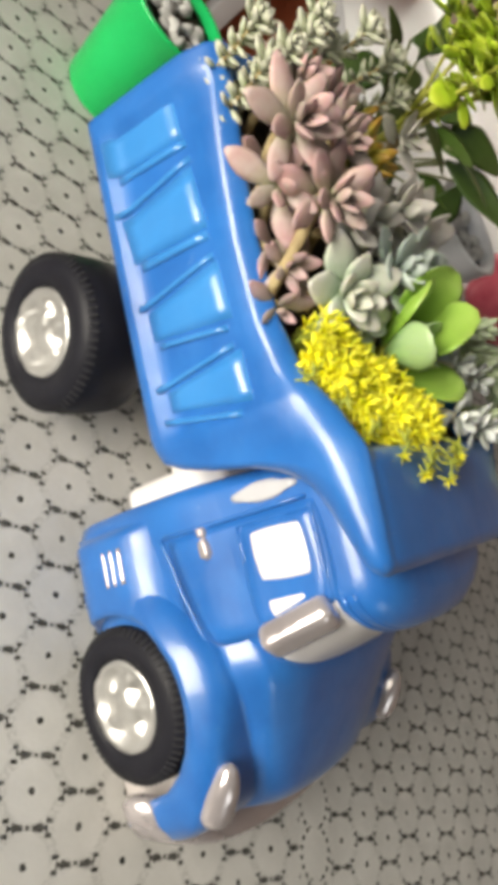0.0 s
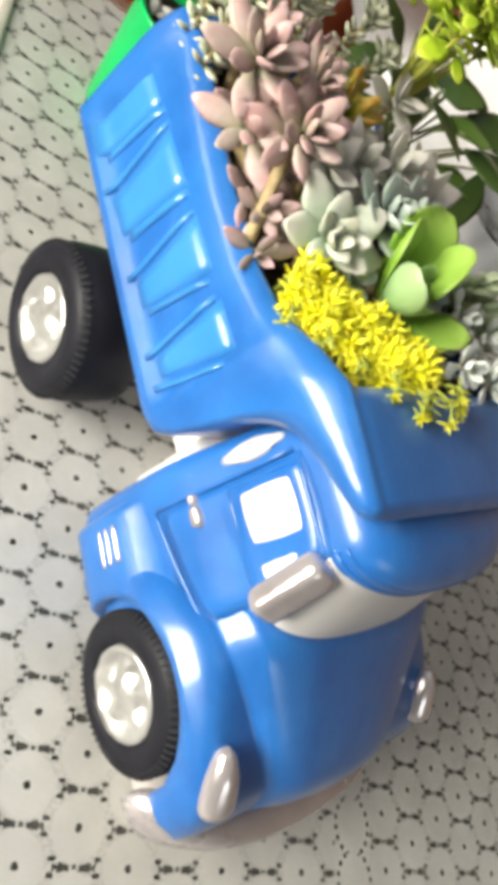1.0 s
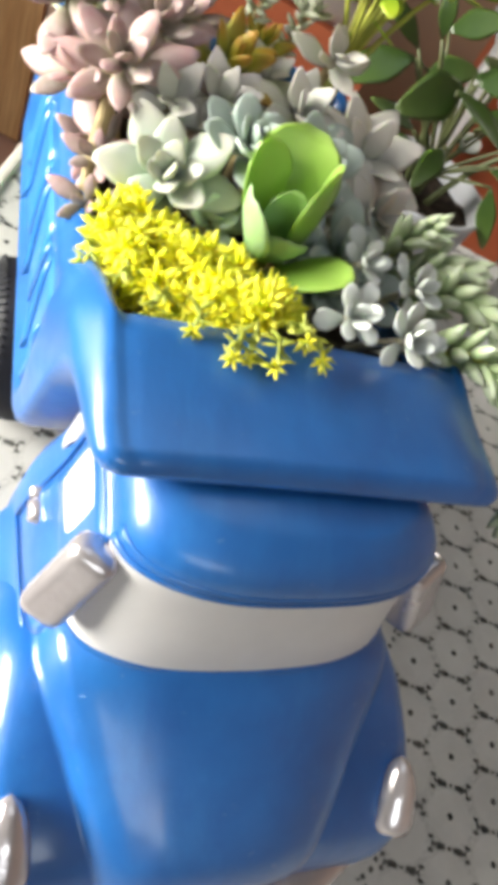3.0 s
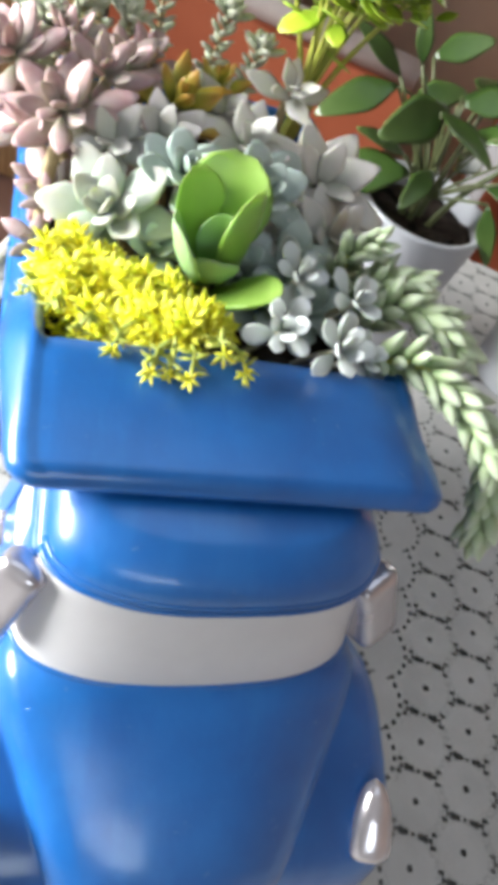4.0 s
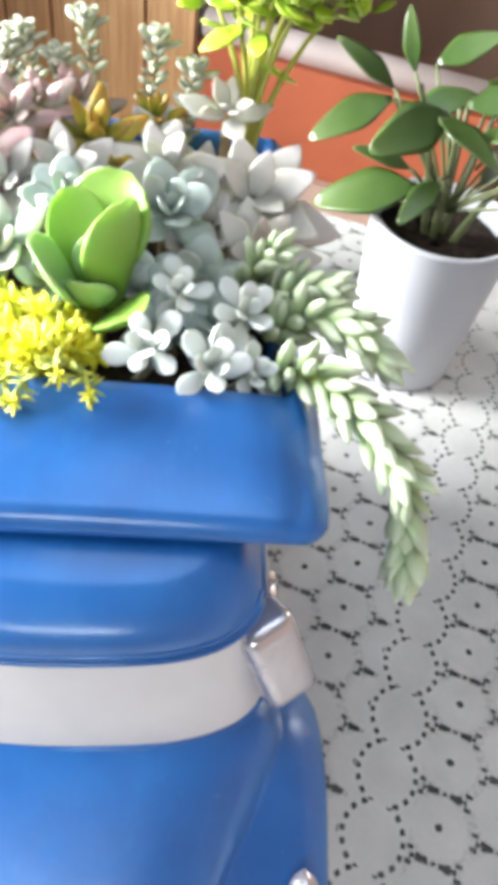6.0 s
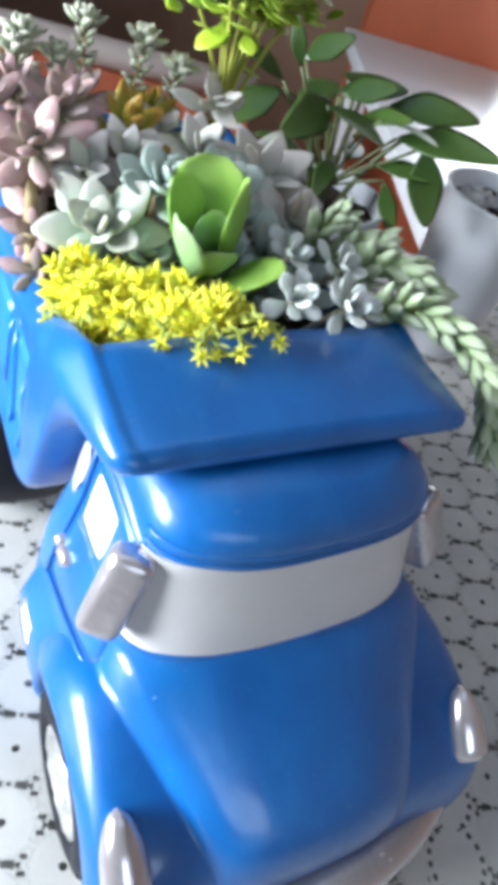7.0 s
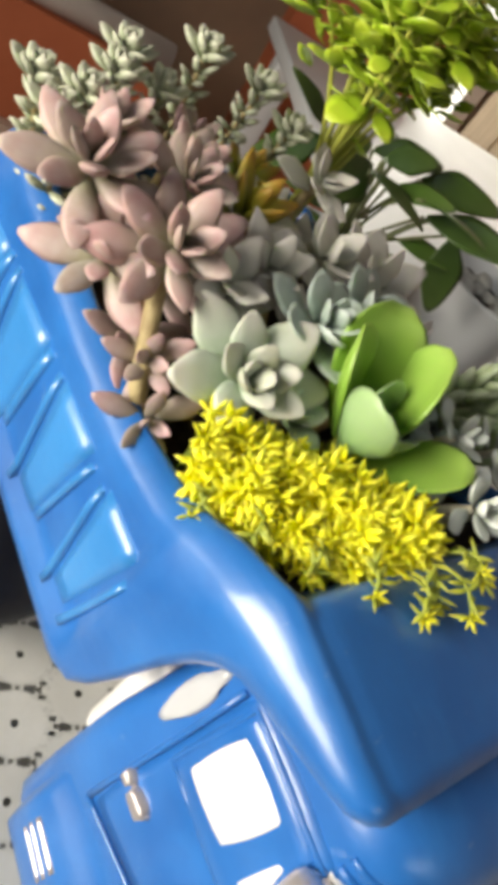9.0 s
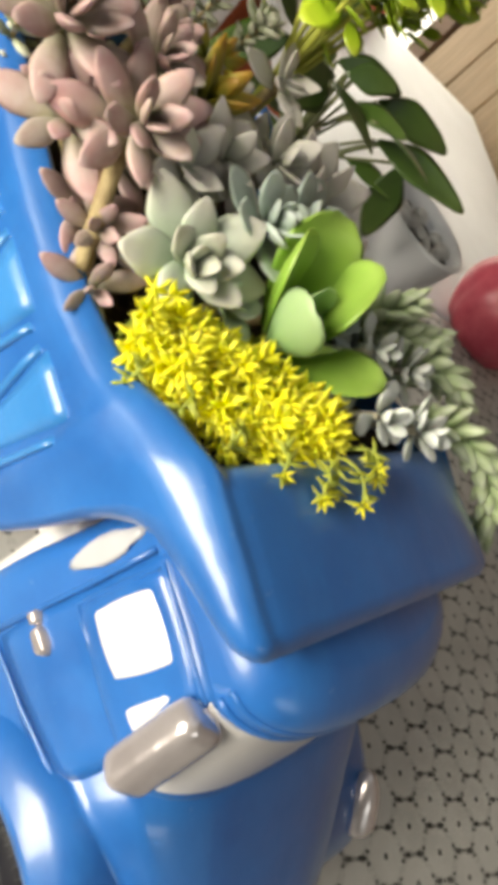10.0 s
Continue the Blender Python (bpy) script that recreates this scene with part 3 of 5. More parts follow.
def bed_patch(corners, lift, sign, n=6):
    """A raised patch on the bed's side between four (y, z) corners."""
    bm = bmesh.new()
    top, under = [], []
    for i in range(n + 1):
        row, low_row = [], []
        for j in range(5):
            a, b = i / n, j / 4
            y = (corners[0][0] * (1 - a) + corners[1][0] * a) * (1 - b) + (corners[3][0] * (1 - a) + corners[2][0] * a) * b
            z = (corners[0][1] * (1 - a) + corners[1][1] * a) * (1 - b) + (corners[3][1] * (1 - a) + corners[2][1] * a) * b
            x = bed_side(y, z)
            up = lift * (0.25 if i in (0, n) or j in (0, 4) else 1.0)
            row.append((sign * (x + up), y, z))
            low_row.append((sign * (x - 0.004), y, z))
        top.append(row)
        under.append(low_row)
    grid(bm, top)
    ring = lambda g: g[0] + [r[-1] for r in g[1:]] + list(reversed(g[-1][:-1])) + [r[0] for r in reversed(g[1:-1])]
    grid(bm, [ring(top), ring(under)], close_v=True)
    bmesh.ops.remove_doubles(bm, verts=bm.verts, dist=1e-5)
    return bm


# ribs in pairs that spread downwards, and the front edge of the sunk side: (y, z) below, (y, z) above, half width
RIBS = ((0.2415, 0.1350, 0.2350, 0.1860, 0.0022), (0.2220, 0.1290, 0.2260, 0.1860, 0.0017), (0.1885, 0.1355, 0.1835, 0.1840, 0.0026), (0.1665, 0.1275, 0.1720, 0.1840, 0.0017), (0.1425, 0.1340, 0.1335, 0.1810, 0.0018), (0.1200, 0.1255, 0.1240, 0.1815, 0.0017), (0.1020, 0.1255, 0.0895, 0.1785, 0.0018))
for sign in (-1, 1):
    for y0, z0, y1, z1, wide in RIBS:
        part("rib", bed_patch([(y0 - wide, z0), (y1 - wide, z1), (y1 + wide, z1), (y0 + wide, z0)], 0.0026, sign), SKYBLUE, bed, "slanting raised rib of lighter blue")
    for ya, yb, yc, yd in ((0.2455, 0.267, 0.239, 0.266), (0.1925, 0.2185, 0.1875, 0.2225), (0.1465, 0.1630, 0.1375, 0.1690), (0.1060, 0.1170, 0.0935, 0.1210)):
        part("panel", bed_patch([(ya, 0.1310), (yc, 0.1850), (yd, 0.1850), (yb, 0.1310)], 0.0008, sign), SKYBLUE, bed, "lighter blue painted side panel")

# chassis and running gear
bm = bmesh.new()
rbox(bm, (0.060, 0.20, 0.056), pose(0, 0.165, 0.087), 0.010, 3)
# added block, out of view, that keeps lamp light from passing under the bed
rbox(bm, (0.030, 0.11, 0.090), pose(0.040, 0.125, 0.056), 0.006, 2)
rbox(bm, (0.092, 0.020, 0.088), pose(0, 0.0765, 0.075), 0.009, 3)
part("chassis", bm, WHITE, truck, "white painted chassis block with an added hidden block against stray light")


def wheel(x, y, r, width, sign, hub):
    root = new("wheel")
    root.parent, root.matrix_basis, root.empty_display_size = truck, pose(x, y, r, 0, 90 * sign, 0), 0.02
    bm = bmesh.new()
    profile = [(r * 0.50, -width), (r * 0.86, -width), (r * 0.97, -width * 0.88), (r, -width * 0.6), (r, -width * 0.3), (r * 0.97, -width * 0.10), (r * 0.90, 0.0), (r * 0.78, 0.0025), (r * (hub + 0.02), 0.0015), (r * (hub - 0.01), -0.003), (r * (hub - 0.04), -0.006)]
    turned(bm, profile, 48)
    part("tyre", bm, BLACK, root, "glossy black painted tyre")
    bm = bmesh.new()
    rbox(bm, (0.0062, 0.0013, 0.0022), pose(0, 0, 0), 0.0005, 1)
    mesh = bpy.data.meshes.new("tread_block")
    bm.to_mesh(mesh)
    bm.free()
    for i in range(64):
        a = 360 / 64 * i
        piece("tread_block", mesh, RUBBER, root, pose(0, 0, 0, 0, 0, a) @ pose(r * 0.94, 0, -width * 0.045, 0, 42, 0))
    bm = bmesh.new()
    q = r * hub / 0.645
    turned(bm, [(q * 0.60, -0.008), (q * 0.645, -0.002), (q * 0.63, 0.0015), (q * 0.56, 0.001), (q * 0.51, -0.002), (q * 0.46, -0.0035), (q * 0.42, -0.004), (q * 0.37, -0.004), (q * 0.31, -0.0036), (q * 0.26, -0.002), (q * 0.20, 0.0005), (q * 0.10, 0.002), (0.0005, 0.0022)], 48)
    for v in bm.verts:
        k = math.hypot(v.co.x, v.co.y) / q
        a = math.atan2(v.co.y, v.co.x)
        v.co.z += 0.0050 * math.exp(-((k - 0.38) / 0.12) ** 2) * (0.5 + 0.5 * math.cos(5 * a + 0.6)) ** 1.5 + 0.0012 * noise.noise(v.co * 160)
    part("rim", bm, CHROME, root, "rough silver painted rim")


for sign in (-1, 1):
    wheel(sign * 0.0920, -0.0400, 0.0450, 0.030, sign, 0.585)
    wheel(sign * 0.0957, 0.1864, 0.0500, 0.052, sign, 0.555)

# cab: outlines at heights
CAB_HALF = [(0.02, 0.078), (0.035, 0.084), (0.06, 0.085), (0.085, 0.084), (0.11, 0.081), (0.125, 0.0775), (0.135, 0.074), (0.155, 0.0695), (0.18, 0.0665), (0.19, 0.0655), (0.202, 0.0635), (0.210, 0.057), (0.2145, 0.046)]
CAB_FRONT = [(0.02, -0.03), (0.12, -0.034), (0.1405, -0.0425), (0.148, -0.0405), (0.1865, -0.0285), (0.1905, -0.0335), (0.202, -0.0335), (0.210, -0.026), (0.2145, -0.016)]
CAB_TURN = [(0.02, -0.005), (0.145, -0.011), (0.19, -0.002), (0.2145, 0.002)]
CAB_REAR = [(0.02, 0.068), (0.12, 0.068), (0.19, 0.064), (0.2145, 0.058)]


def cab_x(y, z):
    """Half width of the cab at a place along it and a height."""
    half, front, turn = lerp(CAB_HALF, z), lerp(CAB_FRONT, z), lerp(CAB_TURN, z)
    if y >= turn:
        return half
    k = min(1.0, (turn - y) / (turn - front))
    return half * (1 - k ** 2.6) ** (1 / 2.6)


def cab_front(x, z):
    half, front, turn = lerp(CAB_HALF, z), lerp(CAB_FRONT, z), lerp(CAB_TURN, z)
    k = min(1.0, abs(x) / half)
    return turn - (turn - front) * (1 - k ** 2.6) ** (1 / 2.6)


rows = []
for z in (0.02, 0.028, 0.035, 0.05, 0.065, 0.08, 0.095, 0.11, 0.122, 0.134, 0.1405, 0.144, 0.148, 0.156, 0.166, 0.176, 0.184, 0.1865, 0.1905, 0.196, 0.202, 0.207, 0.211, 0.2135, 0.2145):
    half, rear, turn = lerp(CAB_HALF, z), lerp(CAB_REAR, z), lerp(CAB_TURN, z)
    ring = []
    for a in np.linspace(0, math.pi, 25):
        x = half * math.cos(a)
        x = math.copysign(half * (1 - (1 - abs(x) / half) ** 1.5), x)
        ring.append((x, cab_front(x, z), z))
    ys = np.linspace(turn, rear - 0.008, 9)[1:]
    ring += [(-half, y, z) for y in ys] + [(-half + 0.003, rear - 0.002, z), (-half + 0.009, rear, z), (0, rear, z), (half - 0.009, rear, z), (half - 0.003, rear - 0.002, z)] + [(half, y, z) for y in reversed(ys)]
    rows.append(ring)
bm = bmesh.new()
grid(bm, rows, close_v=True, caps=True)
cab = part("cab", bm, BLUE, truck, "bright blue glazed cab with a rounded roof")


def cab_patch(corners, lift, sign, n=10, soft=0.35, edge=0.3, base=0.003, pillow=0.0):
    """A raised patch on the cab's side between four (y, z) corners, with rounded corners."""
    bm = bmesh.new()
    top, under = [], []
    for i in range(n + 1):
        row, low_row = [], []
        for j in range(n + 1):
            a, b = 2 * i / n - 1, 2 * j / n - 1
            a, b = a * (1 - soft * b * b * a * a / 2), b * (1 - soft * b * b * a * a / 2)
            up = lift * (max(0, 1 - abs(a) ** pillow) * max(0, 1 - abs(b) ** pillow)) ** 0.7 if pillow else lift * (edge if i in (0, n) or j in (0, n) else 1.0)
            a, b = (a + 1) / 2, (b + 1) / 2
            y = (corners[0][0] * (1 - a) + corners[1][0] * a) * (1 - b) + (corners[3][0] * (1 - a) + corners[2][0] * a) * b
            z = (corners[0][1] * (1 - a) + corners[1][1] * a) * (1 - b) + (corners[3][1] * (1 - a) + corners[2][1] * a) * b
            x = cab_x(y, z)
            row.append((sign * (x + up), y, z))
            low_row.append((sign * (x - base), y, z))
        top.append(row)
        under.append(low_row)
    grid(bm, top)
    ring = lambda g: g[0] + [r[-1] for r in g[1:]] + list(reversed(g[-1][:-1])) + [r[0] for r in reversed(g[1:-1])]
    grid(bm, [ring(top), ring(under)], close_v=True)
    bmesh.ops.remove_doubles(bm, verts=bm.verts, dist=1e-5)
    return bm


def cab_line(points, radius, sign, lift=0.0):
    """A raised bead along (y, z) points on the cab's side."""
    bm = bmesh.new()
    dense = []
    for (y0, z0), (y1, z1) in zip(points, points[1:]):
        for k in np.linspace(0, 1, 6)[:-1]:
            dense.append((y0 + (y1 - y0) * k, z0 + (z1 - z0) * k))
    dense.append(points[-1])
    tube(bm, [(sign * (cab_x(y, z) + lift), y, z) for y, z in dense], radius, 8)
    return bm


def box_x(y, z):
    """Half width of the box below the door, which runs softly up into the door."""
    return lerp(CAB_HALF, z) + 0.0096 * ease((0.093 - z) / 0.026) * ease((0.0600 - y) / 0.0075) * ease((z - 0.014) / 0.016) - 0.0012 * ease((y - 0.02) / 0.03)


def step_box(sign):
    bm = bmesh.new()
    rows = []
    for z in (0.016, 0.022, 0.028, 0.036, 0.044, 0.050, 0.056, 0.062, 0.068, 0.074, 0.080, 0.086, 0.092, 0.098, 0.104):
        front = -0.0400 + math.sqrt(max(0.0505 ** 2 - (z - 0.045) ** 2, 0))
        ys = [front + (0.0600 - front) * k for k in (0.0, 0.03, 0.12, 0.25, 0.4, 0.55, 0.7, 0.8, 0.87, 0.91, 0.94, 0.97, 1.0)]
        edge = [(sign * (box_x(y, z) - (0.003 if i == 0 else 0.0)), y, z) for i, y in enumerate(ys)]
        rows.append([(sign * 0.070, front, z), *edge, (sign * 0.070, 0.0605, z)])
    grid(bm, rows)
    return bm


for sign in (-1, 1):
    part("door", cab_patch([(-0.021, 0.112), (0.043, 0.097), (0.043, 0.1925), (-0.012, 0.1905)], 0.0012, sign, 12, 0.12), BLUE, cab, "blue door with a raised edge")
    part("window_frame", cab_patch([(-0.0190, 0.1395), (0.0410, 0.1415), (0.0395, 0.1895), (-0.0090, 0.1865)], 0.0026, sign, 12, 0.2), BLUE, cab)
    part("window", cab_patch([(0.0065, 0.1480), (0.0365, 0.1475), (0.0355, 0.1835), (0.0040, 0.1825)], 0.0033, sign, 10, 0.25), WHITE, cab, "white painted side window")
    part("quarter_window", cab_patch([(-0.0120, 0.1500), (-0.0005, 0.1490), (-0.0015, 0.1740), (-0.0034, 0.1750)], 0.0033, sign, 8, 0.3), WHITE, cab, "small white quarter window")
    part("rear_window", cab_patch([(0.0475, 0.144), (0.0590, 0.143), (0.0575, 0.183), (0.0472, 0.184)], 0.0016, sign, 10, 1.3), PEARL, cab, "silver oval rear window")
    part("door_handle", cab_patch([(0.0260, 0.1208), (0.0385, 0.1216), (0.0385, 0.1264), (0.0260, 0.1272)], 0.0046, sign, 8, 0.7), SILVER, cab, "small silver door handle")
    part("handle_button", cab_patch([(0.0380, 0.1220), (0.0445, 0.1220), (0.0445, 0.1260), (0.0380, 0.1260)], 0.0042, sign, 6, 0.4), SILVER, cab)
    part("step_box", step_box(sign), BLUE, cab, "blue box below the door")
    for i in range(3):
        z = 0.0565 + 0.0066 * i
        slat = bmesh.new()
        rows = [[(sign * (box_x(y, z + 0.0014 * math.sin(b)) + 0.0012 * math.cos(b) - 0.0003), y, z + 0.0014 * math.sin(b)) for b in np.linspace(0, 2 * math.pi, 8, endpoint=False)] for y in np.linspace(0.0260, 0.0465, 8)]
        grid(slat, rows, close_v=True, caps=True)
        part("vent", slat, SILVER, cab, "silver painted vent slat")
    for line in ([(-0.0170, 0.1435), (0.0390, 0.1430), (0.0378, 0.1875), (-0.0085, 0.1850), (-0.0170, 0.1435)], [(0.0022, 0.1440), (-0.0002, 0.1855)], [(0.0440, 0.098), (0.0440, 0.186)], [(0.0435, 0.0965), (0.012, 0.1025), (-0.0205, 0.1115)]):
        part("bead", cab_line(line, 0.0013, sign, 0.0008), BLUE, cab)
    # mirror block at the end of the windscreen
    bm = bmesh.new()
    m = look((sign * 0.0755, -0.0165, 0.1685), (sign * 0.0675, -0.0115, 0.188)) @ pose(0, 0, 0, 0, 0, 28 * sign)
    rbox(bm, (0.0185, 0.0150, 0.040) if sign < 0 else (0.0215, 0.0185, 0.042), m if sign < 0 else Matrix.Translation((-0.0035, 0, 0)) @ m, 0.0066, 5)
    part("mirror", bm, SILVER, truck, "chunky silver painted mirror")

rows, back = [], []
for z in np.linspace(0.1430, 0.1868, 9):
    ring, inner = [], []
    for a in np.linspace(-0.93, 0.93, 27):
        x = lerp(CAB_HALF, z) * math.sin(a * math.pi / 2)
        y = cab_front(x, z)
        ring.append((x * 1.006, y - 0.0012, z))
        inner.append((x * 0.97, y + 0.003, z))
    rows.append(ring)
    back.append(inner)
bm = bmesh.new()
grid(bm, rows)
ring_of = lambda g: g[0] + [r[-1] for r in g[1:]] + list(reversed(g[-1][:-1])) + [r[0] for r in reversed(g[1:-1])]
grid(bm, [ring_of(rows), ring_of(back)], close_v=True)
part("windscreen", bm, WHITE, cab, "wide curved windscreen painted white")

# raised lip of the roof and of the cowl, above and below the windscreen
for name, z, radius, out in (("roof_lip", 0.1912, 0.0016, -0.0006), ("roof_step", 0.1968, 0.0013, -0.0004), ("cowl_bead", 0.1414, 0.0015, 0.0010)):
    bm = bmesh.new()
    path = []
    for a in np.linspace(-0.92, 0.92, 31):
        x = lerp(CAB_HALF, z) * math.sin(a * math.pi / 2)
        path.append((x * 1.004, cab_front(x, z) - out, z + 0.0006 * math.sin(9 * a)))
    tube(bm, path, radius, 8)
    part(name, bm, BLUE, cab)
bm = bmesh.new()
tube(bm, [(x, 0.0016, 0.2252 + 0.0004 * math.sin(60 * x)) for x in np.linspace(-0.070, 0.070, 25)], [0.0012 * math.sqrt(max(0.02, 1 - (k / 12 - 1) ** 4)) for k in range(25)], 8)
part("lip_bead", bm, BLUE, bed)

# bonnet and wings in one skin
BONNET = [(-0.115, 0.072), (-0.1135, 0.084), (-0.110, 0.0935), (-0.103, 0.1005), (-0.09, 0.110), (-0.07, 0.122), (-0.05, 0.1345), (-0.038, 0.1405), (-0.02, 0.142)]
WING = [(-0.115, 0.058), (-0.1135, 0.070), (-0.110, 0.080), (-0.103, 0.089), (-0.09, 0.099), (-0.07, 0.107), (-0.05, 0.1105), (-0.035, 0.111), (-0.02, 0.108), (0.0, 0.095), (0.012, 0.0855), (0.024, 0.077), (0.036, 0.070)]
BONNET_HALF = [(-0.115, 0.045), (-0.10, 0.051), (-0.07, 0.063), (-0.045, 0.073), (-0.03, 0.077)]
rows = []
for y in (-0.115, -0.1145, -0.1135, -0.1115, -0.108, -0.103, -0.096, -0.086, -0.076, -0.066, -0.056, -0.046, -0.038, -0.030, -0.020, -0.008, 0.000, 0.007, 0.012, 0.018, 0.026):
    zh, zf, hb = lerp(BONNET, y), lerp(WING, y), lerp(BONNET_HALF, y)
    zh = zh if y < -0.02 else lerp(WING, y) + 0.03
    arch = 0.0455 + math.sqrt(max(0.0525 ** 2 - (y + 0.0395) ** 2, 0)) if abs(y + 0.0395) < 0.0525 else 0.03
    arch = max(arch, 0.03) if y > -0.09 else max(0.03, arch)
    arch = min(arch, zf - 0.010)
    nose = 0.010 * max(0, (-0.098 - y) / 0.017) ** 2
    w = 0.0965 - nose - 0.0042 * ease((y + 0.012) / 0.036)
    tilt = 0.0085 * ease((y + 0.080) / 0.045)
    half = [(0.0, y - 0.004, zh + 0.003), (hb * 0.4, y - 0.0035, zh + 0.0025), (hb * 0.75, y - 0.002, zh + 0.001), (hb * 0.90, y, zh - 0.002), (hb * 0.96, y, zh - 0.005), (hb * 0.99, y, zf + (zh - zf) * 0.35), (hb, y, zf + 0.0015 + tilt), (hb * 1.012, y, zf - 0.0010 + tilt), (hb * 1.04, y, zf - 0.001 + tilt * 0.95), (max(w * 0.88, hb * 1.07), y, zf + 0.001 + tilt * 0.6), (w * 0.95, y, zf - 0.002 + tilt * 0.2), (w * 0.99, y, zf - 0.008 if zf - 0.008 > arch else (zf + arch) / 2), (w, y, max(arch + 0.004, (zf - 0.008 + arch) / 2)), (w, y, arch), (w - 0.006, y, arch)]
    wide = [(x + 0.0065 * max(0.0, (x - 0.6 * w) / (0.4 * w)), yy, z) for x, yy, z in half]
    rows.append([(-x, yy, z) for x, yy, z in reversed(half[1:])] + wide)
bm = bmesh.new()
grid(bm, rows)
front_row = rows[0]
grid(bm, [front_row, [(x * 0.98, y + 0.004, 0.03) for x, y, z in front_row]])
bonnet = part("bonnet", bm, BLUE, truck, "deep blue bonnet with rounded front wings")
bm = bmesh.new()
tube(bm, [(0.070 * k, -0.0510 + 0.004 * k * k, lerp(BONNET, -0.051) + 0.0026 - 0.0034 * abs(k) ** 3 + 0.0004 * math.sin(8 * k)) for k in np.linspace(-0.92, 0.92, 25)], [0.0016 * math.sqrt(max(0.05, 1 - abs(k / 12 - 1) ** 3)) for k in range(25)], 8)
part("cowl_ridge", bm, BLUE, bonnet)

for sign in (-1, 1):
    bm = bmesh.new()
    m = pose(-0.0845 if sign < 0 else 0.0900, -0.0905, 0.0985, 0, 0, 0) @ pose(0, 0, 0, 38, 0, 0)
    rows = []
    for k in np.linspace(-1, 1, 13):
        r = math.sqrt(max(1 - abs(k) ** (7.0 if k < 0 else 1.7), 0.0004))
        rows.append([m @ Vector((0.0112 * r * math.cos(a) * (1 - 0.30 * (k + 1) / 2), 0.019 * k, 0.0085 * r * math.sin(a))) for a in np.linspace(0, 2 * math.pi, 16, endpoint=False)])
    grid(bm, rows, close_v=True, caps=True)
    part("headlamp", bm, SILVER, truck, "silver teardrop headlamp")

bm = bmesh.new()
pts = [(x, -0.124 + 0.030 * (abs(x) / 0.1) ** 2.6, 0.043) for x in np.linspace(-0.102, 0.102, 23)]
rows = []
for x, y, z in pts:
    end = 1 - max(0, (abs(x) - 0.092) / 0.0125) ** 2
    h, d = 0.0165 * max(end, 0.3), 0.0125 * max(end, 0.3)
    rows.append([(x, y + d * math.copysign(abs(math.cos(a)) ** 0.6, math.cos(a)), z + h * math.copysign(abs(math.sin(a)) ** 0.6, math.sin(a))) for a in np.linspace(0, 2 * math.pi, 16, endpoint=False)])
grid(bm, rows, close_v=True, caps=True)
part("bumper", bm, SILVER, truck, "broad silver painted front bumper")
bm = bmesh.new()
rbox(bm, (0.150, 0.10, 0.05), pose(0, -0.062, 0.028), 0.006)
part("underbody", bm, GREY, truck, "grey painted underside of the nose")

# ---- plants in the bed ----
PINK_MESH = leaf_mesh("pink_leaf", PINKLEAF, 0.0290, 0.0142, 0.0058, 0.58, 0.55, 0.14, 0.18, 0.4)
MAUVE_MESH = leaf_mesh("mauve_leaf", MAUVELEAF, 0.025, 0.0115, 0.0055, 0.58, 0.55, 0.14, 0.18, 0.4)
GHOST_MESH = leaf_mesh("ghost_leaf", GHOSTLEAF, 0.042, 0.0255, 0.005, 0.52, 0.80, 0.12, 0.22, 0.45)
PALE_MESH = leaf_mesh("pale_leaf", PALELEAF, 0.0270, 0.0165, 0.0062, 0.60, 0.60, 0.12, 0.22, 0.5, 10, 10)
BLUE_MESH = leaf_mesh("blue_leaf", BLUELEAF, 0.026, 0.0185, 0.005, 0.62, 0.45, 0.14, 0.22, 0.45)
SILVER_MESH = leaf_mesh("silver_leaf", SILVERLEAF, 0.0135, 0.0085, 0.0028, 0.66, 0.2, 0.16, 0.25, 0.3)
KAL_MESH = leaf_mesh("kalanchoe_leaf", KALLEAF, 0.046, 0.034, 0.005, 0.62, 0.08, 0.12, 0.28, 0.25, 10, 12)
KALPALE_MESH = leaf_mesh("kalanchoe_pale_leaf", KALPALE, 0.040, 0.030, 0.005, 0.6, 0.08, 0.12, 0.28, 0.25, 10, 12)
PETAL_MESH = leaf_mesh("petal", YELLOW, 0.0068, 0.0027, 0.0012, 0.5, 0.8, 0.10, 0.1, 0.5, 3, 4)


def succulent(name, label, mesh, at, normal, count, stem_to, spin=0, outer=10, inner=78, small=0.35, lift=0.012, seed=1, reach=1.0, material=STEM, thick=0.0028, via=None):
    """One rosette on a stem that comes out of the soil."""
    root = thing(name, label, "succulent", stem_to)
    base = Matrix.Translation(stem_to).inverted()
    bm = bmesh.new()
    a, n = Vector(at), Vector(normal).normalized()
    tube(bm, [base @ p for p in bend(stem_to, via or a - n * 0.03, a + n * 0.002, 9)], thick, 7)
    part("stem", bm, material, root)
    rosette(root, mesh, base @ aim(at, normal, spin), count, outer, inner, small, lift, random.Random(seed), reach=reach)
    return root


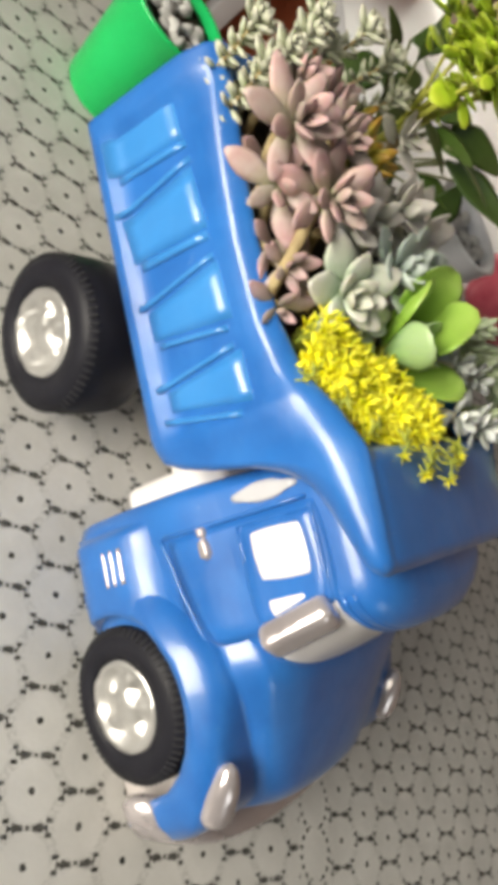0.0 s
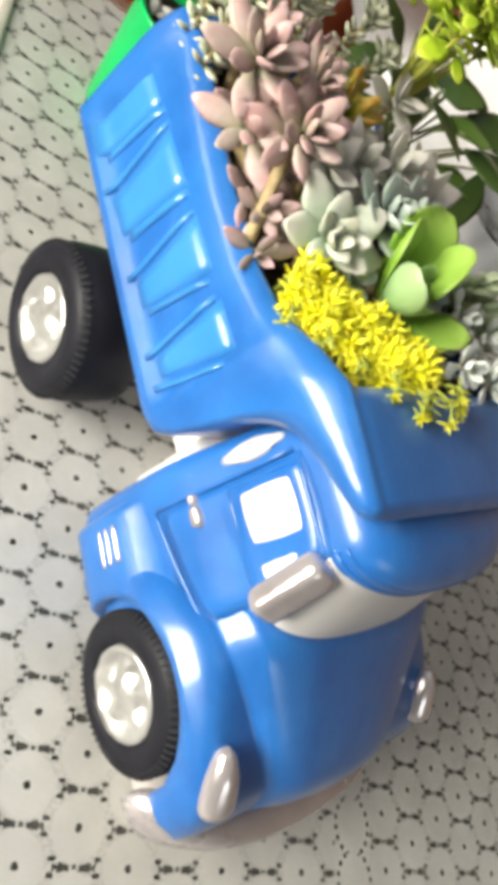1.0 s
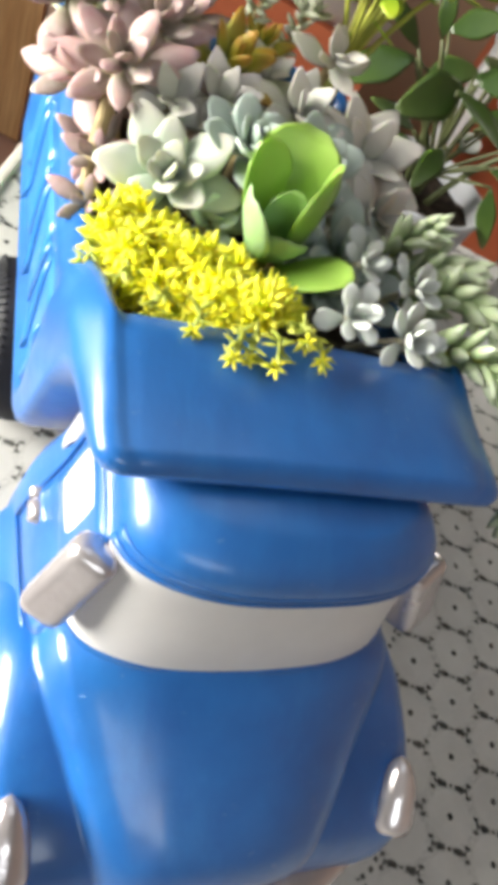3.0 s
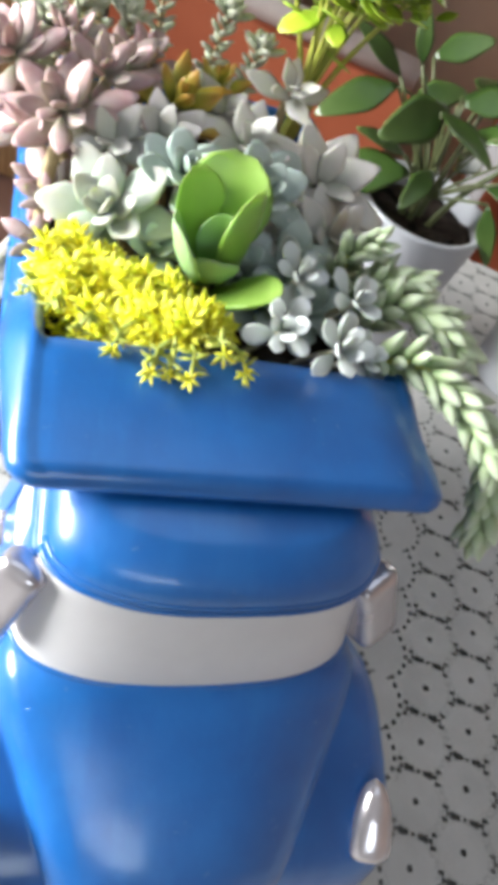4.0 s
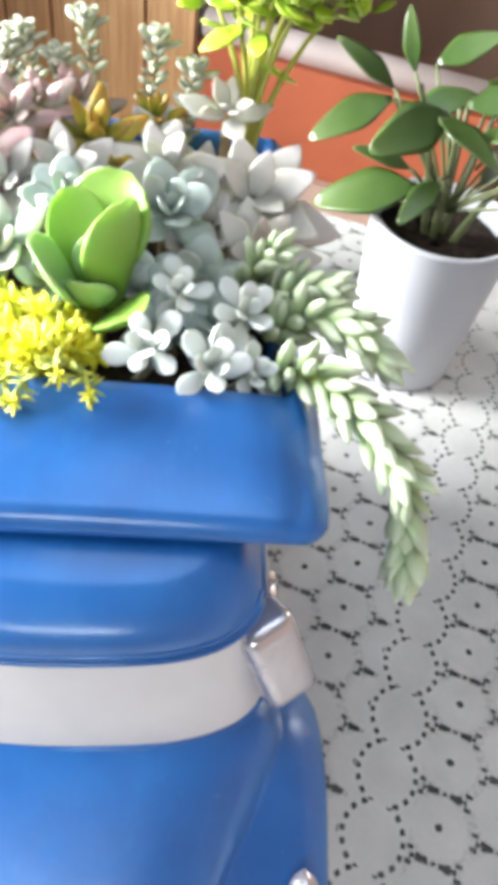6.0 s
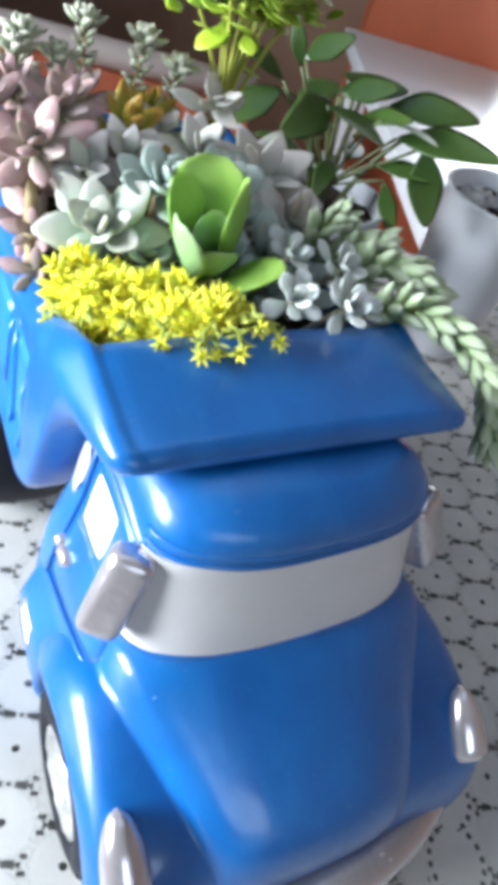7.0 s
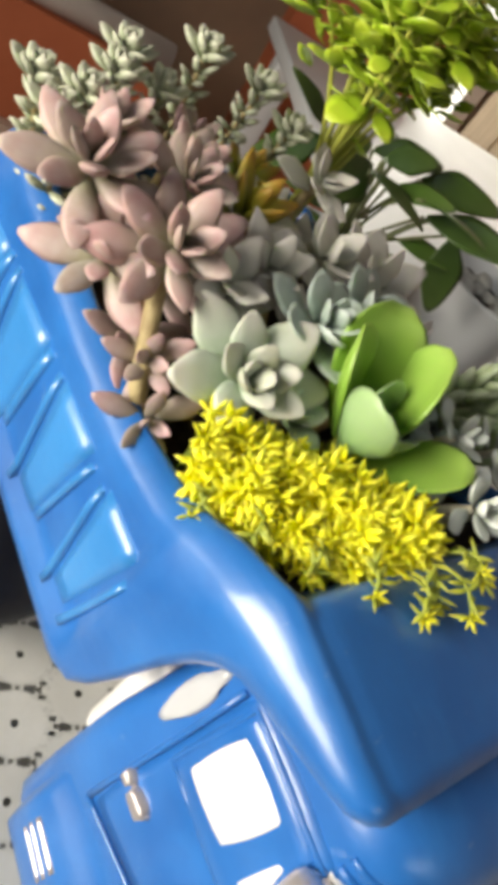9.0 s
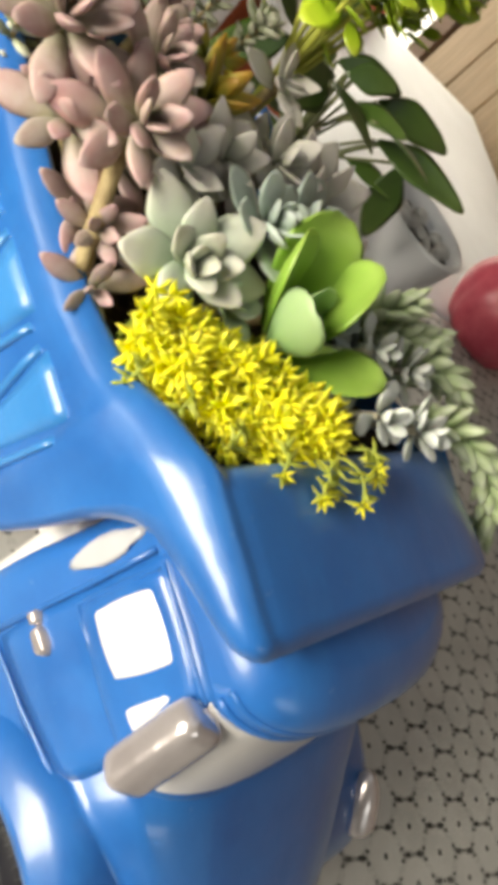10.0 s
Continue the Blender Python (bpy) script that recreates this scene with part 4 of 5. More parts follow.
P = succulent
PINK = "dusty pink succulent rosette with plump pointed leaves"
P("pink_succulent", PINK + " over the rim", PINK_MESH, (-0.089, 0.203, 0.247), (-0.35, -0.35, 0.8), 15, (-0.055, 0.185, 0.196), 10, -4, 66, 0.5, 0.012, 1, 1.05)
P("pink_succulent", PINK + " on a pale stem", PINK_MESH, (-0.067, 0.178, 0.240), (-0.25, -0.6, 0.75), 16, (-0.074, 0.140, 0.196), 50, -8, 62, 0.55, 0.016, 2, 1.0, thick=0.0032, via=(-0.078, 0.152, 0.226))
P("pink_succulent", PINK + " leaning on its neighbour", PINK_MESH, (-0.052, 0.206, 0.246), (-0.1, -0.5, 0.9), 13, (-0.035, 0.20, 0.198), 90, 0, 66, 0.5, 0.012, 3, 0.85)
P("pink_succulent", PINK + " at the bed's back", PINK_MESH, (-0.068, 0.236, 0.240), (-0.1, -0.2, 0.9), 13, (-0.05, 0.235, 0.198), 20, 0, 66, 0.5, 0.012, 4, 0.9)
P("pink_succulent", PINK + " low beside the stem", PINK_MESH, (-0.080, 0.186, 0.228), (-0.6, -0.5, 0.5), 9, (-0.055, 0.18, 0.192), 60, -6, 60, 0.6, 0.010, 35, 0.95)
P("pink_succulent", PINK + " among grey rosettes", PINK_MESH, (-0.042, 0.222, 0.244), (0.0, -0.4, 0.9), 11, (-0.03, 0.22, 0.198), 140, 0, 66, 0.5, 0.012, 36, 0.8)
P("mauve_succulent", "small mauve succulent rosette over the rim", MAUVE_MESH, (-0.069, 0.156, 0.212), (-0.5, -0.55, 0.55), 10, (-0.06, 0.16, 0.19), 0, -4, 64, 0.55, 0.010, 5, 0.85)
P("mauve_succulent", "small mauve succulent rosette low in the bed", MAUVE_MESH, (-0.073, 0.138, 0.203), (-0.4, -0.7, 0.5), 7, (-0.06, 0.145, 0.19), 40, -4, 64, 0.55, 0.008, 6, 0.75)
P("pale_succulent", "pale grey-green echeveria rosette with thick leaves", PALE_MESH, (-0.0455, 0.1370, 0.2245), (-0.38, -0.52, 0.76), 15, (-0.03, 0.14, 0.19), 15, 4, 70, 0.42, 0.010, 7, 1.22)
P("ghost_succulent", "lilac-grey star-shaped succulent rosette", GHOST_MESH, (-0.047, 0.167, 0.237), (-0.25, -0.5, 0.8), 8, (-0.02, 0.17, 0.195), 30, 0, 52, 0.55, 0.010, 8, 0.58)
P("ghost_succulent", "large silvery lilac succulent rosette with pointed leaves", GHOST_MESH, (0.063, 0.197, 0.217), (0.0, -0.45, 0.88), 12, (0.05, 0.19, 0.195), 0, -10, 46, 0.55, 0.016, 9, 1.10)
P("ghost_succulent", "small silvery succulent rosette on a thin stem", GHOST_MESH, (0.048, 0.244, 0.241), (-0.05, -0.35, 0.9), 8, (0.045, 0.232, 0.198), 30, -2, 52, 0.55, 0.010, 10, 0.60)
P("ghost_succulent", "small silvery succulent rosette in the bed", GHOST_MESH, (0.013, 0.233, 0.227), (0.0, -0.5, 0.9), 8, (0.02, 0.225, 0.198), 70, -2, 52, 0.55, 0.010, 11, 0.60)
P("blue_succulent", "blue-grey succulent rosette behind the green leaves", BLUE_MESH, (-0.017, 0.147, 0.240), (0.0, -0.4, 0.9), 14, (0.0, 0.155, 0.195), 0, 5, 70, 0.42, 0.012, 12, 0.95)
P("blue_succulent", "blue-grey succulent rosette in the shade", BLUE_MESH, (0.022, 0.160, 0.232), (0.1, -0.5, 0.8), 12, (0.02, 0.165, 0.195), 40, 5, 70, 0.42, 0.012, 13, 1.1)
P("ghost_succulent", "silvery lilac succulent rosette beside the kalanchoe", GHOST_MESH, (0.018, 0.192, 0.235), (0.0, -0.5, 0.85), 10, (0.02, 0.195, 0.195), 15, 0, 54, 0.55, 0.012, 14, 0.72)
P("ghost_succulent", "pale lilac succulent rosette in the bed's middle", GHOST_MESH, (-0.024, 0.178, 0.237), (-0.1, -0.5, 0.85), 9, (-0.015, 0.18, 0.195), 55, 0, 54, 0.55, 0.012, 37, 0.65)
P("ghost_succulent", "low silvery succulent rosette near the rim", GHOST_MESH, (0.062, 0.158, 0.215), (0.2, -0.5, 0.8), 10, (0.05, 0.155, 0.195), 75, 0, 54, 0.55, 0.012, 15, 0.75)

P("blue_succulent", "dull blue-green succulent rosette low in the bed", BLUE_MESH, (0.036, 0.126, 0.216), (0.1, -0.5, 0.8), 12, (0.035, 0.13, 0.195), 20, 0, 66, 0.45, 0.012, 38, 1.05)
P("blue_succulent", "dull blue-green succulent rosette beside the rim", BLUE_MESH, (0.060, 0.126, 0.214), (0.2, -0.4, 0.8), 12, (0.055, 0.13, 0.195), 70, 0, 66, 0.45, 0.012, 39, 0.95)
for at, normal, stem, seed, reach in (((0.020, 0.069, 0.235), (-0.1, -0.55, 0.8), (0.012, 0.082, 0.205), 21, 1.08), ((0.043, 0.061, 0.236), (0.05, -0.6, 0.8), (0.035, 0.078, 0.205), 22, 1.15), ((0.030, 0.097, 0.239), (0.0, -0.5, 0.85), (0.022, 0.094, 0.205), 23, 0.95), ((0.055, 0.090, 0.237), (0.1, -0.5, 0.85), (0.045, 0.10, 0.20), 24, 1.0), ((0.058, 0.066, 0.228), (0.2, -0.5, 0.8), (0.05, 0.08, 0.205), 26, 0.9)):
    P("silver_succulent", "small silvery grey succulent rosette with rounded leaves", SILVER_MESH, at, normal, 9, stem, seed * 20, 2, 62, 0.7, 0.006, seed, reach, material=PALESTEM, thick=0.0017)

for x, y, z, seed, mesh, reach in ((-0.026, 0.126, 0.216, 51, BLUE_MESH, 0.75), (0.014, 0.128, 0.214, 52, BLUE_MESH, 0.85), (0.032, 0.148, 0.216, 53, GHOST_MESH, 0.55), (0.046, 0.104, 0.214, 54, BLUE_MESH, 0.8), (-0.050, 0.190, 0.214, 55, MAUVE_MESH, 0.9), (-0.062, 0.214, 0.214, 56, MAUVE_MESH, 0.9), (0.002, 0.168, 0.218, 57, GHOST_MESH, 0.55), (0.044, 0.178, 0.216, 58, GHOST_MESH, 0.55), (-0.034, 0.214, 0.218, 59, GHOST_MESH, 0.5), (0.036, 0.216, 0.218, 60, GHOST_MESH, 0.55), (0.026, 0.104, 0.214, 61, BLUE_MESH, 0.75), (-0.070, 0.168, 0.208, 62, MAUVE_MESH, 0.8)):
    P("low_succulent", "small grey-green succulent rosette close to the soil" if mesh is not MAUVE_MESH else "small mauve succulent rosette close to the soil", mesh, (x, y, z), (-0.1, -0.4, 0.9), 9, (x, y + 0.006, 0.194), seed * 33, 4, 62, 0.55, 0.008, seed, reach)

# kalanchoe
KB = Vector((-0.006, 0.110, 0.205))
kal = thing("green_kalanchoe", "bright green kalanchoe with large rounded upright leaves", "succulent", KB)
bm = bmesh.new()
tube(bm, [(0, 0, -0.01), (0.0, 0, 0.012), (0.0, -0.001, 0.026)], [0.006, 0.005, 0.004], 8)
part("stem", bm, GREENSTEM, kal)


def leaf_to(parent, mesh, length, start, tip, face, wide=1.0):
    """A leaf from one point to another whose upper side looks towards face."""
    x = Vector(tip) - Vector(start)
    size = x.length / length
    x.normalize()
    z = (Vector(face) - x * Vector(face).dot(x)).normalized()
    y = z.cross(x)
    m = Matrix((x, y, z)).transposed().to_4x4()
    return piece("leaf", mesh, None, parent, Matrix.Translation(Vector(start)) @ m @ Matrix.Diagonal((size, size * wide, size, 1)))


for mesh, length, start, tip, face, wide in (
        (KALPALE_MESH, 0.040, (-0.009, 0.108, 0.221), (-0.031, 0.098, 0.254), (0.9, 0.15, 0.45), 0.85),
        (KAL_MESH, 0.046, (-0.006, 0.115, 0.221), (0.006, 0.143, 0.264), (-0.32, -0.78, 0.48), 1.0),
        (KAL_MESH, 0.046, (0.003, 0.108, 0.221), (0.012, 0.106, 0.270), (-0.80, 0.54, 0.26), 1.0),
        (KAL_MESH, 0.046, (-0.008, 0.114, 0.221), (-0.018, 0.136, 0.259), (0.40, -0.80, 0.40), 0.80),
        (KALPALE_MESH, 0.040, (-0.006, 0.107, 0.221), (-0.005, 0.088, 0.244), (0.05, 0.60, 0.75), 0.95),
        (KAL_MESH, 0.046, (-0.003, 0.104, 0.217), (0.020, 0.074, 0.242), (-0.45, 0.15, 0.85), 0.75),
        (KALPALE_MESH, 0.040, (-0.005, 0.111, 0.226), (-0.003, 0.117, 0.253), (0.0, -0.80, 0.50), 0.9)):
    leaf_to(kal, mesh, length, Vector(start) - KB, Vector(tip) - KB, face, wide)

# yellow flowering sedum along the front rim
rng = random.Random(11)
sedum = thing("yellow_sedum", "bright yellow flowering stonecrop spilling over the rim", "flower", (-0.04, 0.09, 0.205))
base = Matrix.Translation((-0.04, 0.09, 0.205)).inverted()
flowers = []
for k in range(3):
    bm = bmesh.new()
    for i in range(9):
        ring, tilt = (0, 22) if i < 6 else (1, 58)
        m = pose(0, 0, 0.001 * ring, 0, 0, i * 60 + 25 * ring + 9 * k + rng.uniform(-10, 10)) @ pose(0.0006, 0, 0, 0, -tilt + rng.uniform(-12, 12), 0) @ Matrix.Scale(rng.uniform(0.85, 1.1), 4)
        tmp = PETAL_MESH
        vs = [bm.verts.new(m @ v.co) for v in tmp.vertices]
        for p in tmp.polygons:
            bm.faces.new([vs[j] for j in p.vertices])
    mesh = bpy.data.meshes.new("flower_head")
    bm.to_mesh(mesh)
    bm.free()
    mesh.materials.append(YELLOW)
    for p in mesh.polygons:
        p.use_smooth = True
    flowers.append(mesh)
stems = bmesh.new()
for i in range(290):
    s = rng.uniform(0.12, 0.91)
    w = rng.uniform(-0.15, 1.0)
    along = Vector((-0.0765, 0.124, 0.2085)).lerp(Vector((-0.008, 0.056, 0.2325)), s)
    along += Vector((-0.30, -0.32, -0.25)).normalized() * (0.023 * math.sin(math.pi * s) ** 0.8)
    off = Vector((0.62, 0.60, 0.0)) * (max(w, 0.0) * (0.016 + 0.043 * math.sin(s * math.pi)))
    dome = 0.017 * math.sin(math.pi * min(max((w + 0.25) / 1.25, 0), 1)) * (0.6 + 0.4 * math.sin(math.pi * min(1, s + 0.15)))
    p = along + off + Vector((rng.gauss(0, 0.002), rng.gauss(0, 0.002), dome + rng.gauss(0, 0.003)))
    n = Vector((-0.35 - 0.3 * (0.4 - w), -0.5 - 0.3 * (0.4 - w), 0.8)) + Vector((rng.gauss(0, 0.3), rng.gauss(0, 0.3), rng.gauss(0, 0.2)))
    size = rng.uniform(0.85, 1.3)
    piece("flower_head", flowers[i % 3], None, sedum, base @ aim(p, n, rng.uniform(0, 360)) @ Matrix.Scale(size, 4))
    foot = along + off * 0.7 + Vector((0.004, 0.004, -0.012))
    tube(stems, [base @ q for q in bend(foot, p - n.normalized() * 0.01, p, 4)], 0.0005, 4)
tagged(part("stalk_tangle", stems, LIMEGREEN, sedum), kind="stuff")

# hanging sprigs of the sedum
SPRIG_MESH = leaf_mesh("sprig_leaf", LIMEGREEN, 0.0068, 0.0022, 0.0012, 0.5, 0.8, 0.10, 0.1, 0.5, 3, 4)
for x0, y0, z0, x1, y1, z1, seed in ((-0.018, 0.052, 0.237, -0.021, 0.033, 0.240, 1), (-0.030, 0.052, 0.236, -0.034, 0.038, 0.235, 2), (-0.012, 0.055, 0.237, -0.008, 0.044, 0.243, 3), (-0.042, 0.062, 0.232, -0.047, 0.049, 0.233, 4), (-0.052, 0.072, 0.228, -0.059, 0.062, 0.224, 5), (-0.062, 0.086, 0.222, -0.071, 0.077, 0.217, 6), (-0.070, 0.100, 0.216, -0.079, 0.094, 0.211, 7), (-0.024, 0.052, 0.236, -0.027, 0.040, 0.233, 8), (-0.004, 0.056, 0.236, 0.002, 0.043, 0.236, 9)):
    r2 = random.Random(seed)
    pts = bend((x0, y0, z0), ((x0 + x1) / 2, (y0 + y1) / 2, max(z0, z1) + 0.008), (x1, y1, z1), 9)
    bm = bmesh.new()
    tube(bm, [base @ p for p in pts], 0.0007, 5)
    part("sprig", bm, LIMEGREEN, sedum)
    for i in range(3, 9):
        for k in range(2):
            piece("leaf", SPRIG_MESH, None, sedum, base @ Matrix.Translation(pts[i]) @ pose(0, 0, 0, 0, r2.uniform(-25, 45), r2.uniform(0, 360)))
    piece("flower_head", flowers[seed % 3], None, sedum, base @ aim(pts[-1], (-0.4, -0.7, 0.4)) @ Matrix.Scale(0.65, 4))

# burro's tail over the front right corner
BURRO_MESH = leaf_mesh("burro_leaf", BURROLEAF, 0.0170, 0.0074, 0.0058, 0.5, 0.45, 0.06, 0.0, 0.5, 5, 7)


def burro(points, count, size, seed, label):
    r3 = random.Random(seed)
    root = thing("burro_tail", label, "succulent", points[0])
    inv = Matrix.Translation(points[0]).inverted()
    pts = [Vector(points[0])]
    for a, b in zip(points, points[1:]):
        pts += [Vector(a).lerp(Vector(b), k) for k in np.linspace(0, 1, 7)[1:]]
    bm = bmesh.new()
    tube(bm, [inv @ p for p in pts], 0.0019, 6)
    part("stem", bm, GREENSTEM, root)
    for i in range(count):
        f = i / (count - 1) * (len(pts) - 1.001)
        j = int(f)
        p = pts[j].lerp(pts[j + 1], f - j)
        d = (pts[j + 1] - pts[j]).normalized()
        k = i / count
        s = size * (1 if k < 0.85 else 1 - (k - 0.85) * 1.6) * r3.uniform(0.85, 1.1)
        m = aim(p, d, GOLDEN * i + r3.uniform(-12, 12)) @ pose(0.001, 0, 0, 0, -(42 + 25 * k + r3.uniform(-8, 8)), 0)
        piece("leaf", BURRO_MESH, None, root, inv @ m @ Matrix.Scale(s, 4))


burro([(0.066, 0.075, 0.222), (0.080, 0.058, 0.238), (0.097, 0.042, 0.236), (0.112, 0.025, 0.224), (0.118, 0.013, 0.204), (0.119, 0.006, 0.193)], 78, 1.0, 1, "long pale green burro's tail hanging over the corner")
burro([(0.066, 0.098, 0.220), (0.082, 0.096, 0.236), (0.100, 0.086, 0.238), (0.112, 0.078, 0.231)], 46, 1.0, 2, "pale green burro's tail lying over the side rim")
burro([(0.064, 0.118, 0.220), (0.076, 0.113, 0.234), (0.089, 0.107, 0.240)], 36, 1.0, 3, "short pale green burro's tail shoot")
burro([(0.058, 0.120, 0.222), (0.062, 0.122, 0.240), (0.068, 0.118, 0.250)], 24, 0.8, 4, "short pale green burro's tail shoot")

# amber-tipped sedum
AMBER_MESH = leaf_mesh("amber_leaf", AMBERLEAF, 0.031, 0.0138, 0.006, 0.5, 0.6, 0.12, 0.15, 0.5)
P("amber_succulent", "amber and yellow succulent with pointed upright leaves", AMBER_MESH, (-0.016, 0.211, 0.237), (0.05, -0.35, 0.9), 11, (-0.005, 0.21, 0.198), 30, 15, 80, 0.55, 0.008, 31, 1.0)
P("amber_succulent", "small amber succulent between grey rosettes", AMBER_MESH, (0.010, 0.250, 0.232), (0.1, -0.2, 0.9), 9, (0.01, 0.245, 0.198), 60, 15, 80, 0.55, 0.008, 32, 0.7)
P("mauve_succulent", "mauve succulent rosette behind the pink ones", MAUVE_MESH, (-0.030, 0.245, 0.236), (0.0, -0.3, 0.9), 12, (-0.03, 0.24, 0.198), 10, 4, 70, 0.5, 0.012, 33, 1.0)
P("mauve_succulent", "mauve succulent rosette under the pink ones", MAUVE_MESH, (-0.018, 0.190, 0.224), (-0.1, -0.5, 0.8), 12, (-0.015, 0.19, 0.195), 80, 4, 70, 0.5, 0.012, 34, 1.0)

# thin upright stonecrop stems with tiny pale leaves
CAP_MESH = leaf_mesh("cap_leaf", TINYLEAF, 0.0135, 0.0088, 0.0036, 0.62, 0.35, 0.10, 0.22, 0.4, 5, 6)
TINY_MESH = leaf_mesh("tiny_leaf", TINYLEAF, 0.0115, 0.0068, 0.0036, 0.6, 0.4, 0.1, 0.1, 0.4, 4, 6)
for x, y, top, lean, seed in ((0.006, 0.270, 0.266, 0.004, 41), (-0.022, 0.268, 0.272, -0.004, 42), (-0.058, 0.258, 0.258, -0.006, 43), (-0.072, 0.247, 0.252, -0.006, 44), (0.024, 0.262, 0.256, 0.006, 45), (-0.04, 0.264, 0.254, 0.0, 46), (-0.080, 0.262, 0.246, -0.010, 47), (-0.078, 0.240, 0.246, -0.012, 48), (-0.050, 0.268, 0.262, -0.008, 49)):
    r4 = random.Random(seed)
    root = thing("stonecrop_stem", "thin upright stonecrop stem with tiny pale leaves", "succulent", (x, y, 0.200), "stonecrop stems")
    pts = bend((0, 0, -0.004), (0, 0, (top - 0.2) / 2), (lean, -0.004, top - 0.200), 10)
    bm = bmesh.new()
    tube(bm, pts, 0.0011, 5)
    part("stem", bm, STEM, root)
    for i in range(30):
        k = (i // 3) / 9.0
        f = (0.22 + 0.77 * k ** 0.8) * 9
        p = pts[int(f)].lerp(pts[min(int(f) + 1, 9)], f - int(f))
        piece("leaf", TINY_MESH, None, root, Matrix.Translation(p) @ pose(0, 0, 0, 0, 0, 120 * i + 55 * (i // 3)) @ pose(0.0008, 0, 0, 0, -(8 + 55 * k ** 3 + r4.uniform(-10, 10)), 0) @ Matrix.Scale(r4.uniform(0.75, 1.0) * (1.0 - 0.2 * k), 4))
    for i in range(13):
        k = i / 12
        piece("leaf", CAP_MESH, None, root, Matrix.Translation(pts[-1] + Vector((0, 0, 0.004 * k))) @ pose(0, 0, 0, -8, -10, GOLDEN * i) @ pose(0.001, 0, 0, 0, -(6 + 62 * k + r4.uniform(-6, 6)), 0) @ Matrix.Scale(1.0 - 0.52 * k, 4))

# bright green bushy plant at the back corner of the bed
FRESH_MESH = leaf_mesh("fresh_leaf", FRESHLEAF, 0.021, 0.0150, 0.0012, 0.5, 0.25, 0.08, 0.12, 0.2, 4, 6)
bush = thing("leafy_bush", "bright yellow-green bushy plant with many small leaves", "plant", (0.058, 0.255, 0.20))
r5 = random.Random(5)
bm = bmesh.new()
shoots = []
for i in range(12):
    a = r5.uniform(0, 2 * math.pi)
    reach = r5.uniform(0.02, 0.075)
    tip = Vector((0.012 + reach * math.cos(a), 0.02 + reach * math.sin(a), r5.uniform(0.120, 0.175)))
    bm = bmesh.new()
    pts = bend((r5.uniform(-0.004, 0.004), r5.uniform(-0.004, 0.004), -0.004), (0.004, 0.004, 0.075), tip, 10)
    tube(bm, pts, [0.0022 - 0.0016 * k for k in np.linspace(0, 1, 10)], 6)
    shoots.append(pts)
    part("stem", bm, GREENSTEM, bush)
for pts in shoots:
    for i in range(36):
        f = r5.uniform(0.62, 1.0) * 8.99
        p = pts[int(f)].lerp(pts[int(f) + 1], f - int(f)) + Vector((r5.gauss(0, 0.008), r5.gauss(0, 0.008), r5.gauss(0, 0.006)))
        piece("leaf", FRESH_MESH, None, bush, Matrix.Translation(p) @ pose(0, 0, 0, r5.uniform(-30, 30), r5.uniform(-40, 35), r5.uniform(0, 360)) @ Matrix.Scale(r5.uniform(0.5, 1.0), 4))
for z, turn in ((0.088, 200), (0.07, 20)):
    piece("leaf", FRESH_MESH, None, bush, pose(0, 0, z, 0, 30, turn) @ pose(0.004, 0, 0) @ Matrix.Scale(1.3, 4))


# ---- pots behind the truck ----
def pot(name, label, at, r_top, r_low, height, material, wall=0.004, fill=0.02, content=SOIL):
    root = thing(name, label, "pot", at)
    bm = bmesh.new()
    turned(bm, [(r_low * 0.96, 0.0), (r_low, 0.002), (r_low + (r_top - r_low) * 0.5, height * 0.5), (r_top, height - 0.004), (r_top + 0.002, height - 0.001), (r_top, height), (r_top - wall, height - 0.001), (r_top - wall - 0.002, height - fill)], 48)
    part("body", bm, material, root)
    bm = bmesh.new()
    rows = [[(r * math.cos(a), r * math.sin(a), height - fill + 0.003 + 0.005 * noise.noise(Vector((r * 70 * math.cos(a), r * 70 * math.sin(a), 3)))) for a in np.linspace(0, 2 * math.pi, 24, endpoint=False)] for r in np.linspace(r_top - wall - 0.001, 0.002, 7)]
    grid(bm, rows, close_v=True, caps=True)
    part("soil", bm, content, root)
    return root


def bezier_leafed(root, mesh, base, tip, up, size, seed, stem_radius=0.0016):
    """A stalk and one broad leaf at its end; returns nothing."""
    r6 = random.Random(seed)
    pts = bend(base, (Vector(base) + Vector(tip)) / 2 + Vector((0, 0, up)), tip, 7)
    bm = bmesh.new()
    tube(bm, pts, stem_radius, 5)
    part("stalk", bm, STALK, root)
    d = (pts[-1] - pts[-2]).normalized()
    d = Vector((d.x, d.y, d.z - 0.25)).normalized()
    yaw = math.degrees(math.atan2(d.y, d.x))
    tilt = math.degrees(math.asin(d.z))
    piece("leaf", mesh, None, root, Matrix.Translation(pts[-1]) @ pose(0, 0, 0, 0, 0, yaw) @ pose(0, 0, 0, r6.uniform(-25, 25), -tilt, 0) @ Matrix.Scale(size, 4))


BROAD_MESH = leaf_mesh("broad_leaf", DARKLEAF, 0.095, 0.039, 0.0018, 0.45, 0.55, -0.16, 0.16, 0.12, 12, 8)

